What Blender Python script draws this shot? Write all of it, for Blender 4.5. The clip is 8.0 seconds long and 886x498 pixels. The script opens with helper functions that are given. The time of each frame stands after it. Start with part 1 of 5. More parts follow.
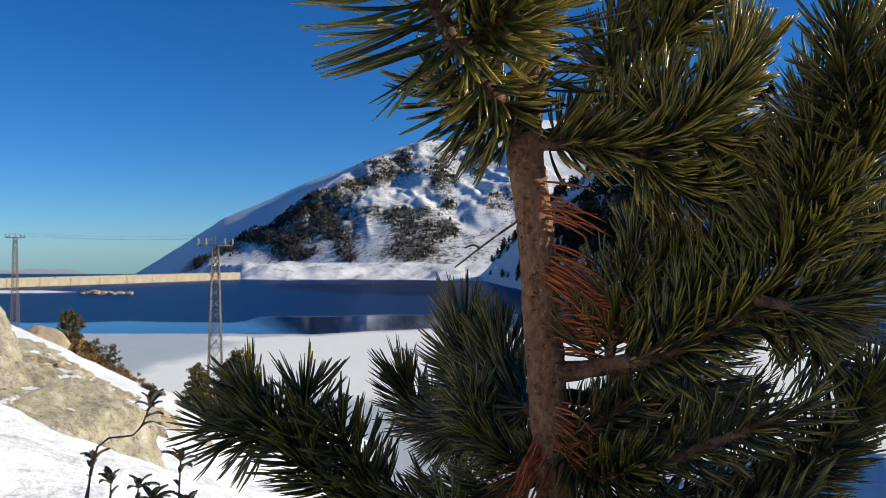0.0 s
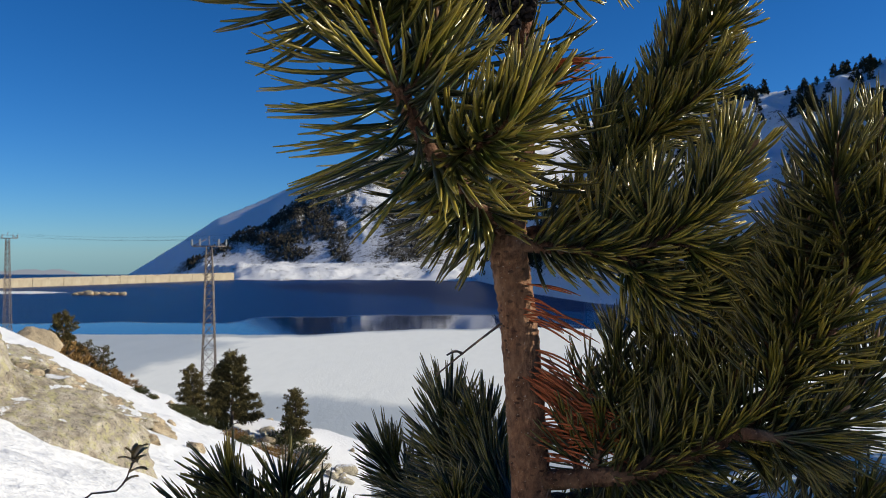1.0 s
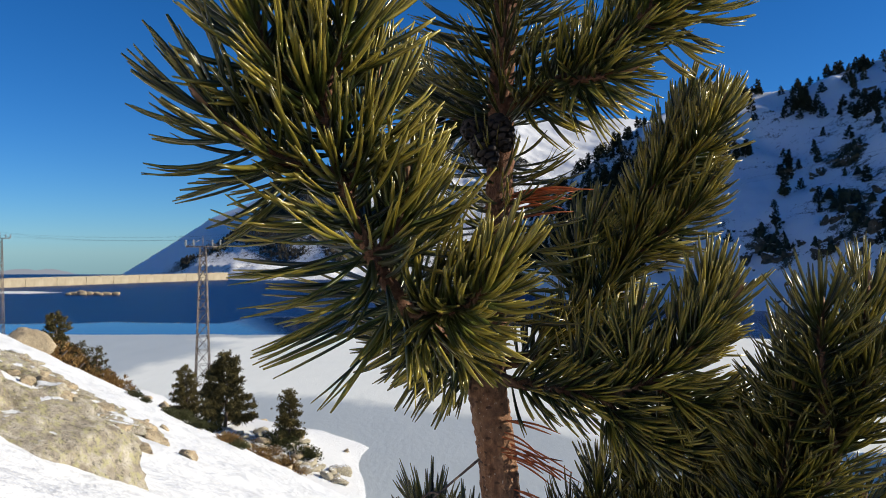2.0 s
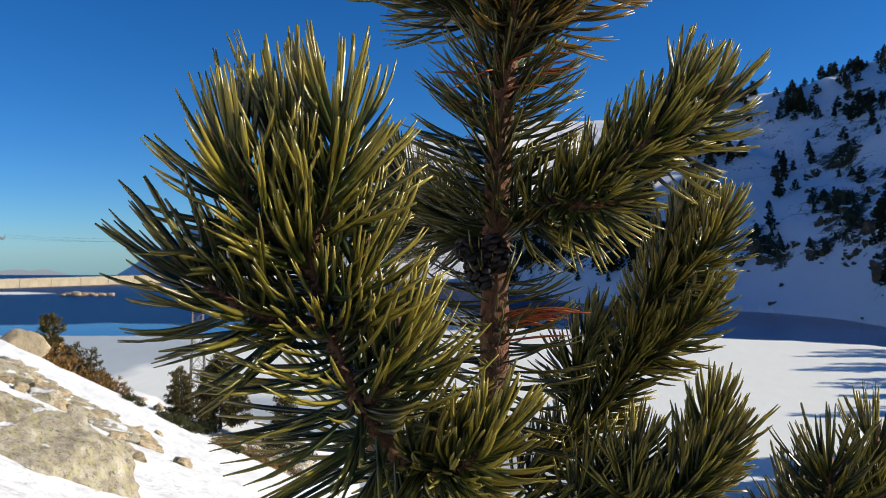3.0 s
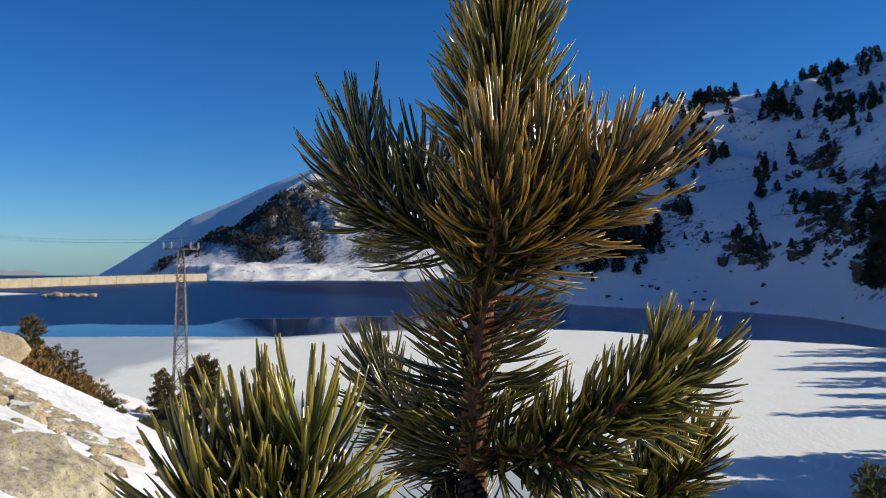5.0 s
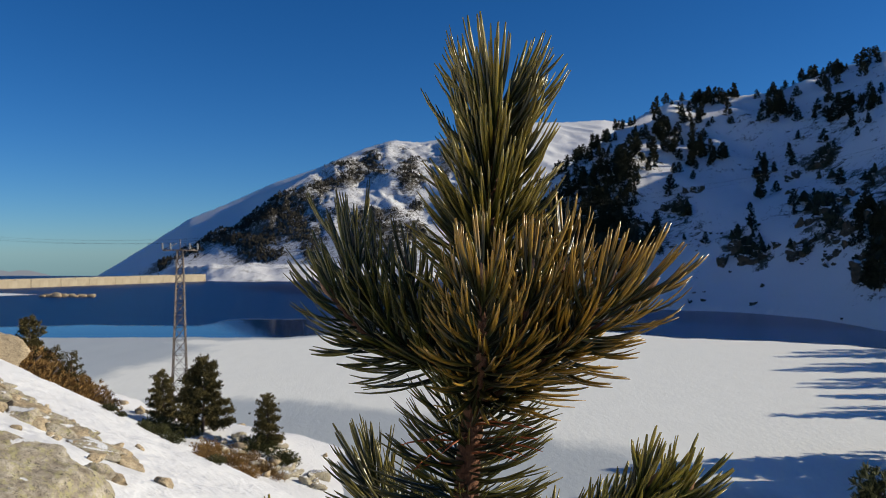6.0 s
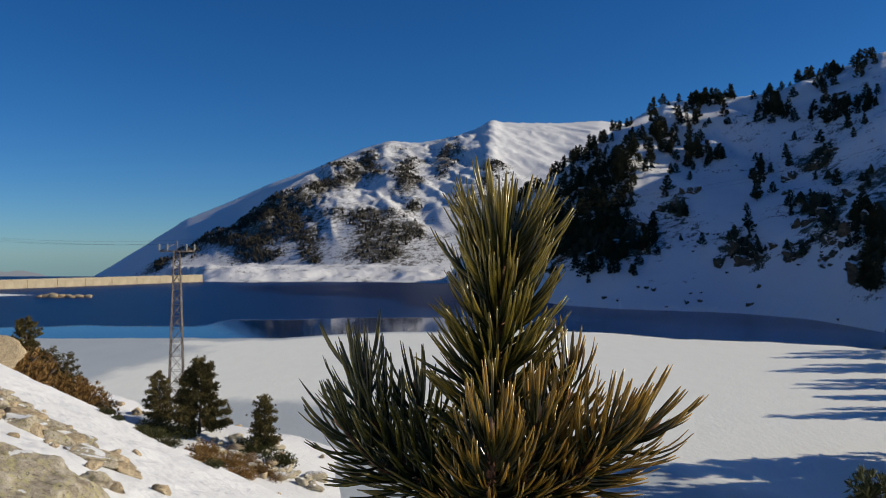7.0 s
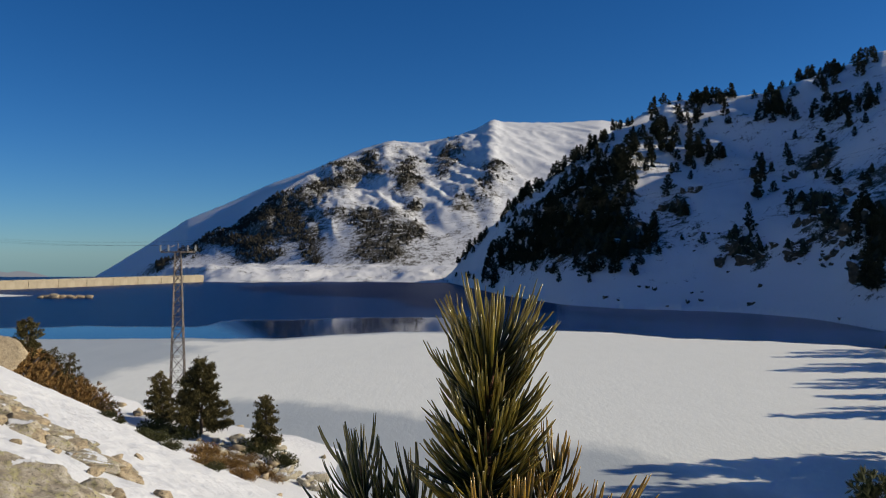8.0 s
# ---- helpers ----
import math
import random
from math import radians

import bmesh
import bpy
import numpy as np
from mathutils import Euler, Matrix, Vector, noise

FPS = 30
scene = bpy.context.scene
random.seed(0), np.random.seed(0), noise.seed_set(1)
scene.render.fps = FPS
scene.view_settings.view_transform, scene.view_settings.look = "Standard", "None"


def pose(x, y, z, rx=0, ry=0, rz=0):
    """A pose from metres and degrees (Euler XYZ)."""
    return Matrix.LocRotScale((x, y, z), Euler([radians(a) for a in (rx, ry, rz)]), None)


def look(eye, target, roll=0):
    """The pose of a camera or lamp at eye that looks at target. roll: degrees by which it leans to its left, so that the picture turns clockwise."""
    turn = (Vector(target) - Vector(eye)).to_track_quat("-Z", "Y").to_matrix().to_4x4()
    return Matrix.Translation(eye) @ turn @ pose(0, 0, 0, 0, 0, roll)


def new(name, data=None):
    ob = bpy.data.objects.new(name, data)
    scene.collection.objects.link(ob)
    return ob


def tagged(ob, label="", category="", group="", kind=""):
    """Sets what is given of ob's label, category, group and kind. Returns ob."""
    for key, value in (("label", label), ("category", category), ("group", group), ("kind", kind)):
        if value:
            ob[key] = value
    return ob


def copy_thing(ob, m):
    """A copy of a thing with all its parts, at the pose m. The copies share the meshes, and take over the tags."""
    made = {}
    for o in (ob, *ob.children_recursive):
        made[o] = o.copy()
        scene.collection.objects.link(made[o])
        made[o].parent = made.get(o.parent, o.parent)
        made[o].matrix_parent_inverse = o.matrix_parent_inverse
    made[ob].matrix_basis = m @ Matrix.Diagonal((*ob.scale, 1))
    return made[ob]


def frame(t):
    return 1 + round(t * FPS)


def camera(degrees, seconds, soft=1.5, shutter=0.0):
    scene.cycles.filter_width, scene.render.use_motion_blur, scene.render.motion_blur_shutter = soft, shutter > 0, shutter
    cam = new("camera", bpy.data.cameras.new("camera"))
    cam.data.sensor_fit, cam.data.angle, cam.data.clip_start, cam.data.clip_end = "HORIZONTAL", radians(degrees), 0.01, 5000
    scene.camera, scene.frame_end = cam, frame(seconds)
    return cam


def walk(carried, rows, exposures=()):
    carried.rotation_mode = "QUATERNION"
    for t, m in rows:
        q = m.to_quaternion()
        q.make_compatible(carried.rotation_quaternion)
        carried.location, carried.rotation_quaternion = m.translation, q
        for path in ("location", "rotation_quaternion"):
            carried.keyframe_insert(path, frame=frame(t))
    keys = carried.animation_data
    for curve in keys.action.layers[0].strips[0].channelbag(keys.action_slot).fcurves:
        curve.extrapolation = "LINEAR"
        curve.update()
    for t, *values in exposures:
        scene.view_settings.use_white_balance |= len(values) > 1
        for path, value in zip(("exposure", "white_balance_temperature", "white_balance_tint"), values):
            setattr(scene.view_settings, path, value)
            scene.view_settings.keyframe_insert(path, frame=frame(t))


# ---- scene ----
cam = camera(58.0, 8.0, soft=0.8)
PATH = [
    (0, pose(0.0000, -0.0002, 26.0000, 90.307, -0.082, 2.459)),
    (0.5, pose(0.0031, 0.0047, 26.0298, 90.333, -0.061, 2.264)),
    (1, pose(0.0083, 0.0141, 26.0753, 90.317, -0.039, 2.043)),
    (2.5, pose(0.0231, 0.0410, 26.2135, 90.292, -0.051, 1.496)),
    (3, pose(0.0218, 0.0508, 26.2526, 90.347, -0.061, 1.322)),
    (3.5, pose(0.0280, 0.0581, 26.2878, 90.357, -0.069, 0.933)),
    (4, pose(0.0276, 0.0588, 26.3272, 90.374, -0.069, 0.575)),
    (4.5, pose(0.0257, 0.0578, 26.3682, 90.362, -0.045, 0.392)),
    (5, pose(0.0270, 0.0613, 26.4114, 90.348, -0.057, 0.216)),
    (6.5, pose(0.0351, 0.0445, 26.5380, 90.399, -0.053, 0.113)),
    (7, pose(0.0250, 0.0340, 26.5867, 90.412, -0.081, -0.051)),
    (7.5, pose(0.0301, 0.0187, 26.6310, 90.404, -0.117, -0.041)),
    (8, pose(0.0318, 0.0013, 26.6688, 90.389, 0.032, 0.017)),
]
cam.data.dof.use_dof, cam.data.dof.focus_distance, cam.data.dof.aperture_fstop = True, 0.55, 36.0
walk(cam, PATH, exposures=[(0.0, 0.45, 6600, 10), (0.6, 0.45, 6600, 10), (1.1, 0.30, 6600, 10), (2.5, 0.50, 6650, 10), (4.5, 0.48, 6700, 10), (5.2, 0.34, 6750, 10), (6.5, 0.04, 6850, 11), (8.0, 0.0, 6950, 11)])

# ---- daylight ----
SUN_EL, SUN_AZ = radians(23.5), radians(89)          # azimuth from +y towards +x
world = bpy.data.worlds.new("winter_sky")
scene.world = world
world.use_nodes = True
wt = world.node_tree
sky = wt.nodes.new("ShaderNodeTexSky")
sky.sky_type, sky.sun_disc = "NISHITA", False
sky.sun_elevation, sky.sun_rotation = SUN_EL, SUN_AZ
sky.altitude, sky.air_density, sky.dust_density, sky.ozone_density = 2300, 1.0, 1.0, 5.0
deep = wt.nodes.new("ShaderNodeHueSaturation")
deep.inputs["Saturation"].default_value = 1.22
tint = wt.nodes.new("ShaderNodeMix")
tint.data_type, tint.blend_type = "RGBA", "MULTIPLY"
tint.inputs[0].default_value, tint.inputs[7].default_value = 1.0, (0.605, 0.86, 1.06, 1)
wt.links.new(sky.outputs[0], deep.inputs["Color"])
wt.links.new(deep.outputs[0], tint.inputs[6])
wt.links.new(tint.outputs[2], wt.nodes["Background"].inputs[0])
wt.nodes["Background"].inputs[1].default_value = 0.080
sun = new("sun", bpy.data.lights.new("sun", "SUN"))
sun.data.energy, sun.data.angle, sun.data.color = 4.4, radians(0.53), (1.0, 0.94, 0.80)
sun_dir = Vector((math.sin(SUN_AZ) * math.cos(SUN_EL), math.cos(SUN_AZ) * math.cos(SUN_EL), math.sin(SUN_EL)))
sun.matrix_world = look(sun_dir * 50 + Vector((0, 0, 26)), (0, 0, 26))

# ---- materials ----


class Nodes:
    """Short hand for a node material."""

    def __init__(self, name):
        self.mat = bpy.data.materials.new(name)
        self.mat.use_nodes = True
        self.t = self.mat.node_tree
        self.bsdf = self.t.nodes["Principled BSDF"]
        self.coord = self.t.nodes.new("ShaderNodeTexCoord").outputs["Object"]

    def n(self, kind, **inputs):
        node = self.t.nodes.new(kind)
        for k, v in inputs.items():
            k = k.replace("_", " ")
            if isinstance(v, bpy.types.NodeSocket):
                self.t.links.new(v, node.inputs[k])
            else:
                node.inputs[k].default_value = v
        return node

    def noise(self, scale, detail=4.0, rough=0.55, stretch=None, coord=None):
        c = coord or self.coord
        if stretch:
            c = self.n("ShaderNodeMapping", Vector=c, Scale=stretch).outputs[0]
        return self.n("ShaderNodeTexNoise", Vector=c, Scale=scale, Detail=detail, Roughness=rough).outputs["Fac"]

    def ramp(self, fac, *stops):
        node = self.n("ShaderNodeValToRGB", Fac=fac)
        e = node.color_ramp.elements
        while len(e) < len(stops):
            e.new(0.5)
        for el, (p, c) in zip(e, stops):
            el.position, el.color = p, (*c, 1) if isinstance(c, tuple) else (c, c, c, 1)
        return node.outputs[0]

    def mix(self, fac, a, b, blend="MIX"):
        node = self.t.nodes.new("ShaderNodeMix")
        node.data_type, node.blend_type = "RGBA", blend
        for i, v in ((0, fac), (6, a), (7, b)):
            if isinstance(v, bpy.types.NodeSocket):
                self.t.links.new(v, node.inputs[i])
            else:
                node.inputs[i].default_value = (*v, 1) if isinstance(v, tuple) else v
        return node.outputs[2]

    def math(self, op, a, b=0.0):
        node = self.t.nodes.new("ShaderNodeMath")
        node.operation = op
        for i, v in enumerate((a, b)):
            if isinstance(v, bpy.types.NodeSocket):
                self.t.links.new(v, node.inputs[i])
            else:
                node.inputs[i].default_value = v
        return node.outputs[0]

    def attr(self, name):
        node = self.t.nodes.new("ShaderNodeAttribute")
        node.attribute_name = name
        return node.outputs["Fac"]

    def random(self):
        return self.t.nodes.new("ShaderNodeObjectInfo").outputs["Random"]

    def set(self, **kw):
        for k, v in kw.items():
            k = k.replace("_", " ")
            if isinstance(v, bpy.types.NodeSocket):
                self.t.links.new(v, self.bsdf.inputs[k])
            else:
                self.bsdf.inputs[k].default_value = (*v, 1) if isinstance(v, tuple) else v
        return self

    def bump(self, height, strength=0.5, distance=0.02):
        b = self.n("ShaderNodeBump", Height=height, Strength=strength, Distance=distance).outputs[0]
        self.t.links.new(b, self.bsdf.inputs["Normal"])
        return self


def ground_material():
    m = Nodes("snowy_mountain_ground")
    grain = m.noise(7.0, 6)
    drift = m.noise(0.5, 5)
    snow = m.mix(m.noise(0.05, 4), (0.69, 0.69, 0.685), (0.76, 0.76, 0.75))
    rockc = m.ramp(m.noise(0.12, 8, 0.7), (0.3, (0.04, 0.034, 0.025)), (0.55, (0.13, 0.105, 0.072)), (0.75, (0.26, 0.215, 0.16)))
    scrub = m.ramp(m.noise(0.35, 6, 0.7), (0.35, (0.012, 0.016, 0.009)), (0.6, (0.05, 0.05, 0.025)), (0.8, (0.13, 0.10, 0.06)))
    dark = m.mix(m.noise(0.02, 3), rockc, scrub)
    specks = m.math("ADD", m.math("MULTIPLY", m.noise(0.022, 6, 0.7), 0.8), m.math("MULTIPLY", m.noise(0.16, 9, 0.85), 3.0))
    patchy = m.math("ADD", m.attr("bare"), m.math("SUBTRACT", specks, 1.9))
    mask = m.ramp(patchy, (0.52, 0.0), (0.58, 1.0))
    m.set(Base_Color=m.mix(mask, snow, dark), Roughness=0.75, Specular_IOR_Level=0.25)
    m.bump(m.math("ADD", m.math("ADD", m.math("MULTIPLY", grain, 0.10), m.math("MULTIPLY", m.noise(2.2, 5, 0.6), 0.65)), m.math("MULTIPLY", drift, 0.9)), 0.75, 0.25)
    return m.mat


def ice_material():
    m = Nodes("snow_covered_ice")
    wet = m.attr("wet")
    f = m.math("ADD", wet, m.math("MULTIPLY", m.math("SUBTRACT", m.noise(0.05, 6, 0.6, (1, 0.45, 1)), 0.5), 0.9))
    f = m.ramp(f, (0.30, 0.0), (0.48, 1.0))
    white = m.mix(m.noise(0.4, 6, 0.6, (1, 0.3, 1)), (0.77, 0.775, 0.715), (0.87, 0.875, 0.81))
    grey = m.mix(m.noise(0.15, 5, 0.6, (1, 0.3, 1)), (0.43, 0.465, 0.465), (0.54, 0.57, 0.555))
    m.set(Base_Color=m.mix(f, white, grey), Roughness=m.ramp(f, (0.0, 0.8), (1.0, 0.45)), Specular_IOR_Level=0.2)
    m.bump(m.noise(1.2, 6, 0.6, (1, 0.5, 1)), 0.35, 0.2)
    return m.mat


def water_material():
    m = Nodes("lake_water")
    calm = m.ramp(m.attr("calm"), (0.35, 0.0), (0.65, 1.0))
    m.set(Base_Color=(0.0012, 0.024, 0.098), Roughness=m.ramp(calm, (0.0, 0.32), (1.0, 0.06)), IOR=1.33, Specular_IOR_Level=m.ramp(calm, (0.0, 0.07), (1.0, 0.5)))
    waves = m.math("ADD", m.noise(0.9, 5, 0.6, (0.5, 1, 1)), m.noise(0.12, 3, 0.5))
    b = m.n("ShaderNodeBump", Height=waves, Strength=m.ramp(calm, (0.0, 0.6), (1.0, 0.004)), Distance=1.0)
    m.t.links.new(b.outputs[0], m.bsdf.inputs["Normal"])
    return m.mat


def rock_material(name, snowy=True, lichen=0.5, grey=0.0):
    m = Nodes(name)
    g = m.n("ShaderNodeNewGeometry")
    pos, nrm = g.outputs["Position"], g.outputs["Normal"]
    fine = m.noise(60, 6, 0.7, coord=pos)
    mid = m.noise(7, 6, 0.65, coord=pos)
    base = m.ramp(mid, (0.3, (0.24, 0.18, 0.11)), (0.5, (0.50, 0.385, 0.245)), (0.7, (0.66, 0.55, 0.38)))
    base = m.mix(grey, base, m.ramp(mid, (0.3, (0.22, 0.20, 0.165)), (0.5, (0.40, 0.375, 0.32)), (0.7, (0.60, 0.575, 0.51))))
    base = m.mix(m.ramp(fine, (0.35, 0.0), (0.5, 1.0)), m.mix(0.5, base, (0.10, 0.09, 0.075)), base)
    li = m.ramp(m.noise(13, 7, 0.75, coord=pos), (0.50, 0.0), (0.58, lichen))
    base = m.mix(li, base, (0.46, 0.42, 0.20))
    lb = m.ramp(m.noise(21, 7, 0.8, coord=pos), (0.55, 0.0), (0.60, 0.85))
    base = m.mix(lb, base, (0.07, 0.065, 0.055))
    stain = m.ramp(m.noise(3.2, 7, 0.7, coord=pos), (0.52, 0.0), (0.66, 0.65))
    base = m.mix(stain, base, (0.15, 0.115, 0.08))
    if snowy:
        up = m.n("ShaderNodeSeparateXYZ", Vector=nrm).outputs["Z"]
        s = m.ramp(m.math("ADD", up, m.math("MULTIPLY", m.math("SUBTRACT", m.noise(3, 5, 0.6, coord=pos), 0.5), 0.9)), (0.98, 0.0), (1.04, 1.0))
        base = m.mix(s, base, (0.84, 0.84, 0.83))
    m.set(Base_Color=base, Roughness=0.85, Specular_IOR_Level=0.2)
    m.bump(m.math("ADD", m.math("MULTIPLY", fine, 0.4), m.math("MULTIPLY", mid, 1.3)), 0.9, 0.05)
    return m.mat


def far_rock_material():
    m = Nodes("dark_cliff_rock")
    g = m.n("ShaderNodeNewGeometry")
    pos, nrm = g.outputs["Position"], g.outputs["Normal"]
    base = m.ramp(m.noise(0.5, 8, 0.7, coord=pos), (0.3, (0.03, 0.026, 0.02)), (0.55, (0.10, 0.08, 0.055)), (0.75, (0.2, 0.165, 0.12)))
    up = m.n("ShaderNodeSeparateXYZ", Vector=nrm).outputs["Z"]
    s = m.ramp(m.math("ADD", up, m.math("MULTIPLY", m.math("SUBTRACT", m.noise(0.25, 6, 0.7, coord=pos), 0.5), 1.2)), (0.70, 0.0), (0.78, 1.0))
    m.set(Base_Color=m.mix(s, base, (0.84, 0.84, 0.84)), Roughness=0.9, Specular_IOR_Level=0.15)
    m.bump(m.noise(0.8, 6, 0.7, coord=pos), 0.8, 0.8)
    return m.mat


def concrete_material():
    m = Nodes("pale_dam_concrete")
    c = m.ramp(m.noise(0.25, 6, 0.6, (1, 1, 0.4)), (0.3, (0.34, 0.28, 0.19)), (0.7, (0.48, 0.41, 0.29)))
    c = m.mix(m.ramp(m.noise(2.0, 4, 0.6, (1, 1, 0.15)), (0.55, 0.0), (0.7, 0.35)), c, (0.25, 0.22, 0.18))
    m.set(Base_Color=c, Roughness=0.9)
    return m.mat


def steel_material():
    m = Nodes("weathered_galvanised_steel")
    c = m.ramp(m.noise(3.0, 5, 0.6), (0.35, (0.10, 0.075, 0.06)), (0.65, (0.20, 0.17, 0.15)))
    m.set(Base_Color=c, Metallic=0.4, Roughness=0.6)
    return m.mat


def plain(name, colour, rough=0.6, metal=0.0, vary=0.3, scale=20.0):
    m = Nodes(name)
    lo = tuple(v * (1 - vary) for v in colour)
    hi = tuple(min(1, v * (1 + vary)) for v in colour)
    m.set(Base_Color=m.mix(m.noise(scale, 5), lo, hi), Roughness=rough, Metallic=metal)
    return m.mat


def bark_material(name, dark, light, ring=True):
    m = Nodes(name)
    g = m.n("ShaderNodeNewGeometry").outputs["Position"]
    plates = m.noise(230, 5, 0.65, (1, 1, 0.55), coord=g)
    broad = m.noise(45, 4, 0.6, coord=g)
    c = m.ramp(plates, (0.32, dark), (0.55, tuple((a + b) / 2 for a, b in zip(dark, light))), (0.72, light))
    scar = m.n("ShaderNodeTexVoronoi", Vector=m.n("ShaderNodeMapping", Vector=g, Scale=(95, 95, 190)).outputs[0], Scale=1.0).outputs["Distance"]
    c = m.mix(m.ramp(scar, (0.16, 0.85), (0.24, 0.0)), c, tuple(v * 0.5 for v in dark))
    c = m.mix(m.ramp(broad, (0.45, 0.0), (0.7, 0.6)), c, (0.30, 0.18, 0.11))
    c = m.mix(m.ramp(m.noise(420, 3, 0.5, coord=g), (0.66, 0.0), (0.72, 0.6)), c, (0.55, 0.45, 0.36))
    young = m.ramp(m.math("SUBTRACT", m.n("ShaderNodeSeparateXYZ", Vector=g).outputs["Z"], 25.6), (0.47, 0.0), (0.62, 1.0))
    c = m.mix(m.math("MULTIPLY", young, 0.75), c, m.mix(plates, (0.06, 0.022, 0.012), (0.24, 0.105, 0.058)))
    m.set(Base_Color=c, Roughness=0.8, Specular_IOR_Level=0.25)
    m.bump(m.math("ADD", plates, broad), 0.8, 0.004)
    return m.mat


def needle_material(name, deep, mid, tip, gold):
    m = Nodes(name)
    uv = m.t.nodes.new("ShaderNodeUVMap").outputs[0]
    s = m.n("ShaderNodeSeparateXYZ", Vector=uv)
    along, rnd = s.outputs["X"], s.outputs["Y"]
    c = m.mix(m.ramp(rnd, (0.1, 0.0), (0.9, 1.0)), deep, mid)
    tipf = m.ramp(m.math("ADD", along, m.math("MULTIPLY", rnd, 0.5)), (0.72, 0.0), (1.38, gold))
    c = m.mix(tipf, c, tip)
    c = m.mix(m.ramp(along, (0.0, 0.7), (0.12, 0.0)), c, (0.20, 0.15, 0.07))
    m.set(Base_Color=c, Roughness=0.29, Specular_IOR_Level=0.7)
    tr = m.n("ShaderNodeBsdfTranslucent", Color=m.mix(0.5, c, tip))
    mx = m.n("ShaderNodeMixShader", Fac=0.16)
    m.t.links.new(m.bsdf.outputs[0], mx.inputs[1])
    m.t.links.new(tr.outputs[0], mx.inputs[2])
    m.t.links.new(mx.outputs[0], m.t.nodes["Material Output"].inputs[0])
    return m.mat


def foliage_material(name, a, b):
    m = Nodes(name)
    isl = m.n("ShaderNodeNewGeometry").outputs["Random Per Island"]
    c = m.mix(isl, a, b)
    c = m.mix(m.math("MULTIPLY", m.random(), 0.35), c, (0.02, 0.022, 0.012))
    m.set(Base_Color=c, Roughness=0.7, Specular_IOR_Level=0.2)
    return m.mat


# emits a flat colour with distance haze painted in, no lamp
def glowing_haze_material(name, colour, strength):
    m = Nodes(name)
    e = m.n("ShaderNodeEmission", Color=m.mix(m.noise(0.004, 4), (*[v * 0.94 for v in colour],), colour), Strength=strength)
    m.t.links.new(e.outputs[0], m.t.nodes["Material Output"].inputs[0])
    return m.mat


GROUND, ICE, WATER = ground_material(), ice_material(), water_material()
GRANITE = rock_material("lichened_granite", True, 0.70, 0.6)
BOULDER = rock_material("tan_granite_boulder", False, 0.16)
CLIFF, CONCRETE, STEEL = far_rock_material(), concrete_material(), steel_material()
BARK = bark_material("reddish_pine_bark", (0.088, 0.038, 0.020), (0.38, 0.19, 0.097))
TWIG = bark_material("orange_brown_twig_bark", (0.035, 0.016, 0.010), (0.17, 0.080, 0.042))
# one needle colour twice: shade painted into the first, sunlight into the second
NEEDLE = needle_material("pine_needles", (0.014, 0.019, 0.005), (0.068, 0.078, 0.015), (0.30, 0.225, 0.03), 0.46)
NEEDLE_LIT = needle_material("sun_painted_needles", (0.020, 0.028, 0.007), (0.094, 0.114, 0.020), (0.44, 0.33, 0.05), 0.68)
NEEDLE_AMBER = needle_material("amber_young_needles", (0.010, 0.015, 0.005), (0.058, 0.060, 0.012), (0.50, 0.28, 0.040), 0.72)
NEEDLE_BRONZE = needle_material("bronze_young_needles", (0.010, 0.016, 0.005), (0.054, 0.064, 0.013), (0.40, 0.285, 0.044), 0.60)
DRY = plain("rust_brown_dry_needles", (0.38, 0.09, 0.025), 0.6, 0.0, 0.4, 60)
CONE = plain("dark_cone_scales", (0.020, 0.011, 0.008), 0.75, 0.0, 0.5, 150)
BUD = plain("pinkish_brown_bud", (0.36, 0.19, 0.10), 0.6, 0.0, 0.3, 200)
CONIFER = foliage_material("conifer_foliage", (0.035, 0.042, 0.014), (0.12, 0.115, 0.04))
SCRUB = foliage_material("rusty_scrub_foliage", (0.16, 0.085, 0.028), (0.46, 0.28, 0.10))
# darker copy of the conifer colour, with the hill's shade painted in
HILLPINE_SHADE = foliage_material("shade_painted_pine_foliage", (0.012, 0.015, 0.007), (0.045, 0.046, 0.020))
FARBARK = plain("grey_brown_tree_bark", (0.09, 0.065, 0.05), 0.9)
BANKPINE = foliage_material("olive_pine_foliage", (0.050, 0.045, 0.016), (0.21, 0.165, 0.058))
MOUNTAINPINE = foliage_material("brownish_scrub_foliage", (0.016, 0.014, 0.009), (0.050, 0.040, 0.025))
SHRUBLEAF = plain("brown_evergreen_leaf", (0.27, 0.17, 0.06), 0.45, 0.0, 0.4, 60)
SHRUBSTEM = plain("grey_shrub_stem", (0.15, 0.10, 0.075), 0.8, 0.0, 0.3, 80)
INSULATOR = plain("pale_glass_insulator", (0.20, 0.21, 0.21), 0.25)
CABLE = plain("dark_weathered_cable", (0.012, 0.012, 0.012), 0.9)

# ---- mesh helpers ----


def mesh(name, verts, faces, mat, smooth=True):
    me = bpy.data.meshes.new(name)
    me.from_pydata([tuple(v) for v in verts], [], [tuple(f) for f in faces])
    me.materials.append(mat)
    if smooth:
        me.polygons.foreach_set("use_smooth", [True] * len(me.polygons))
    me.update()
    return me


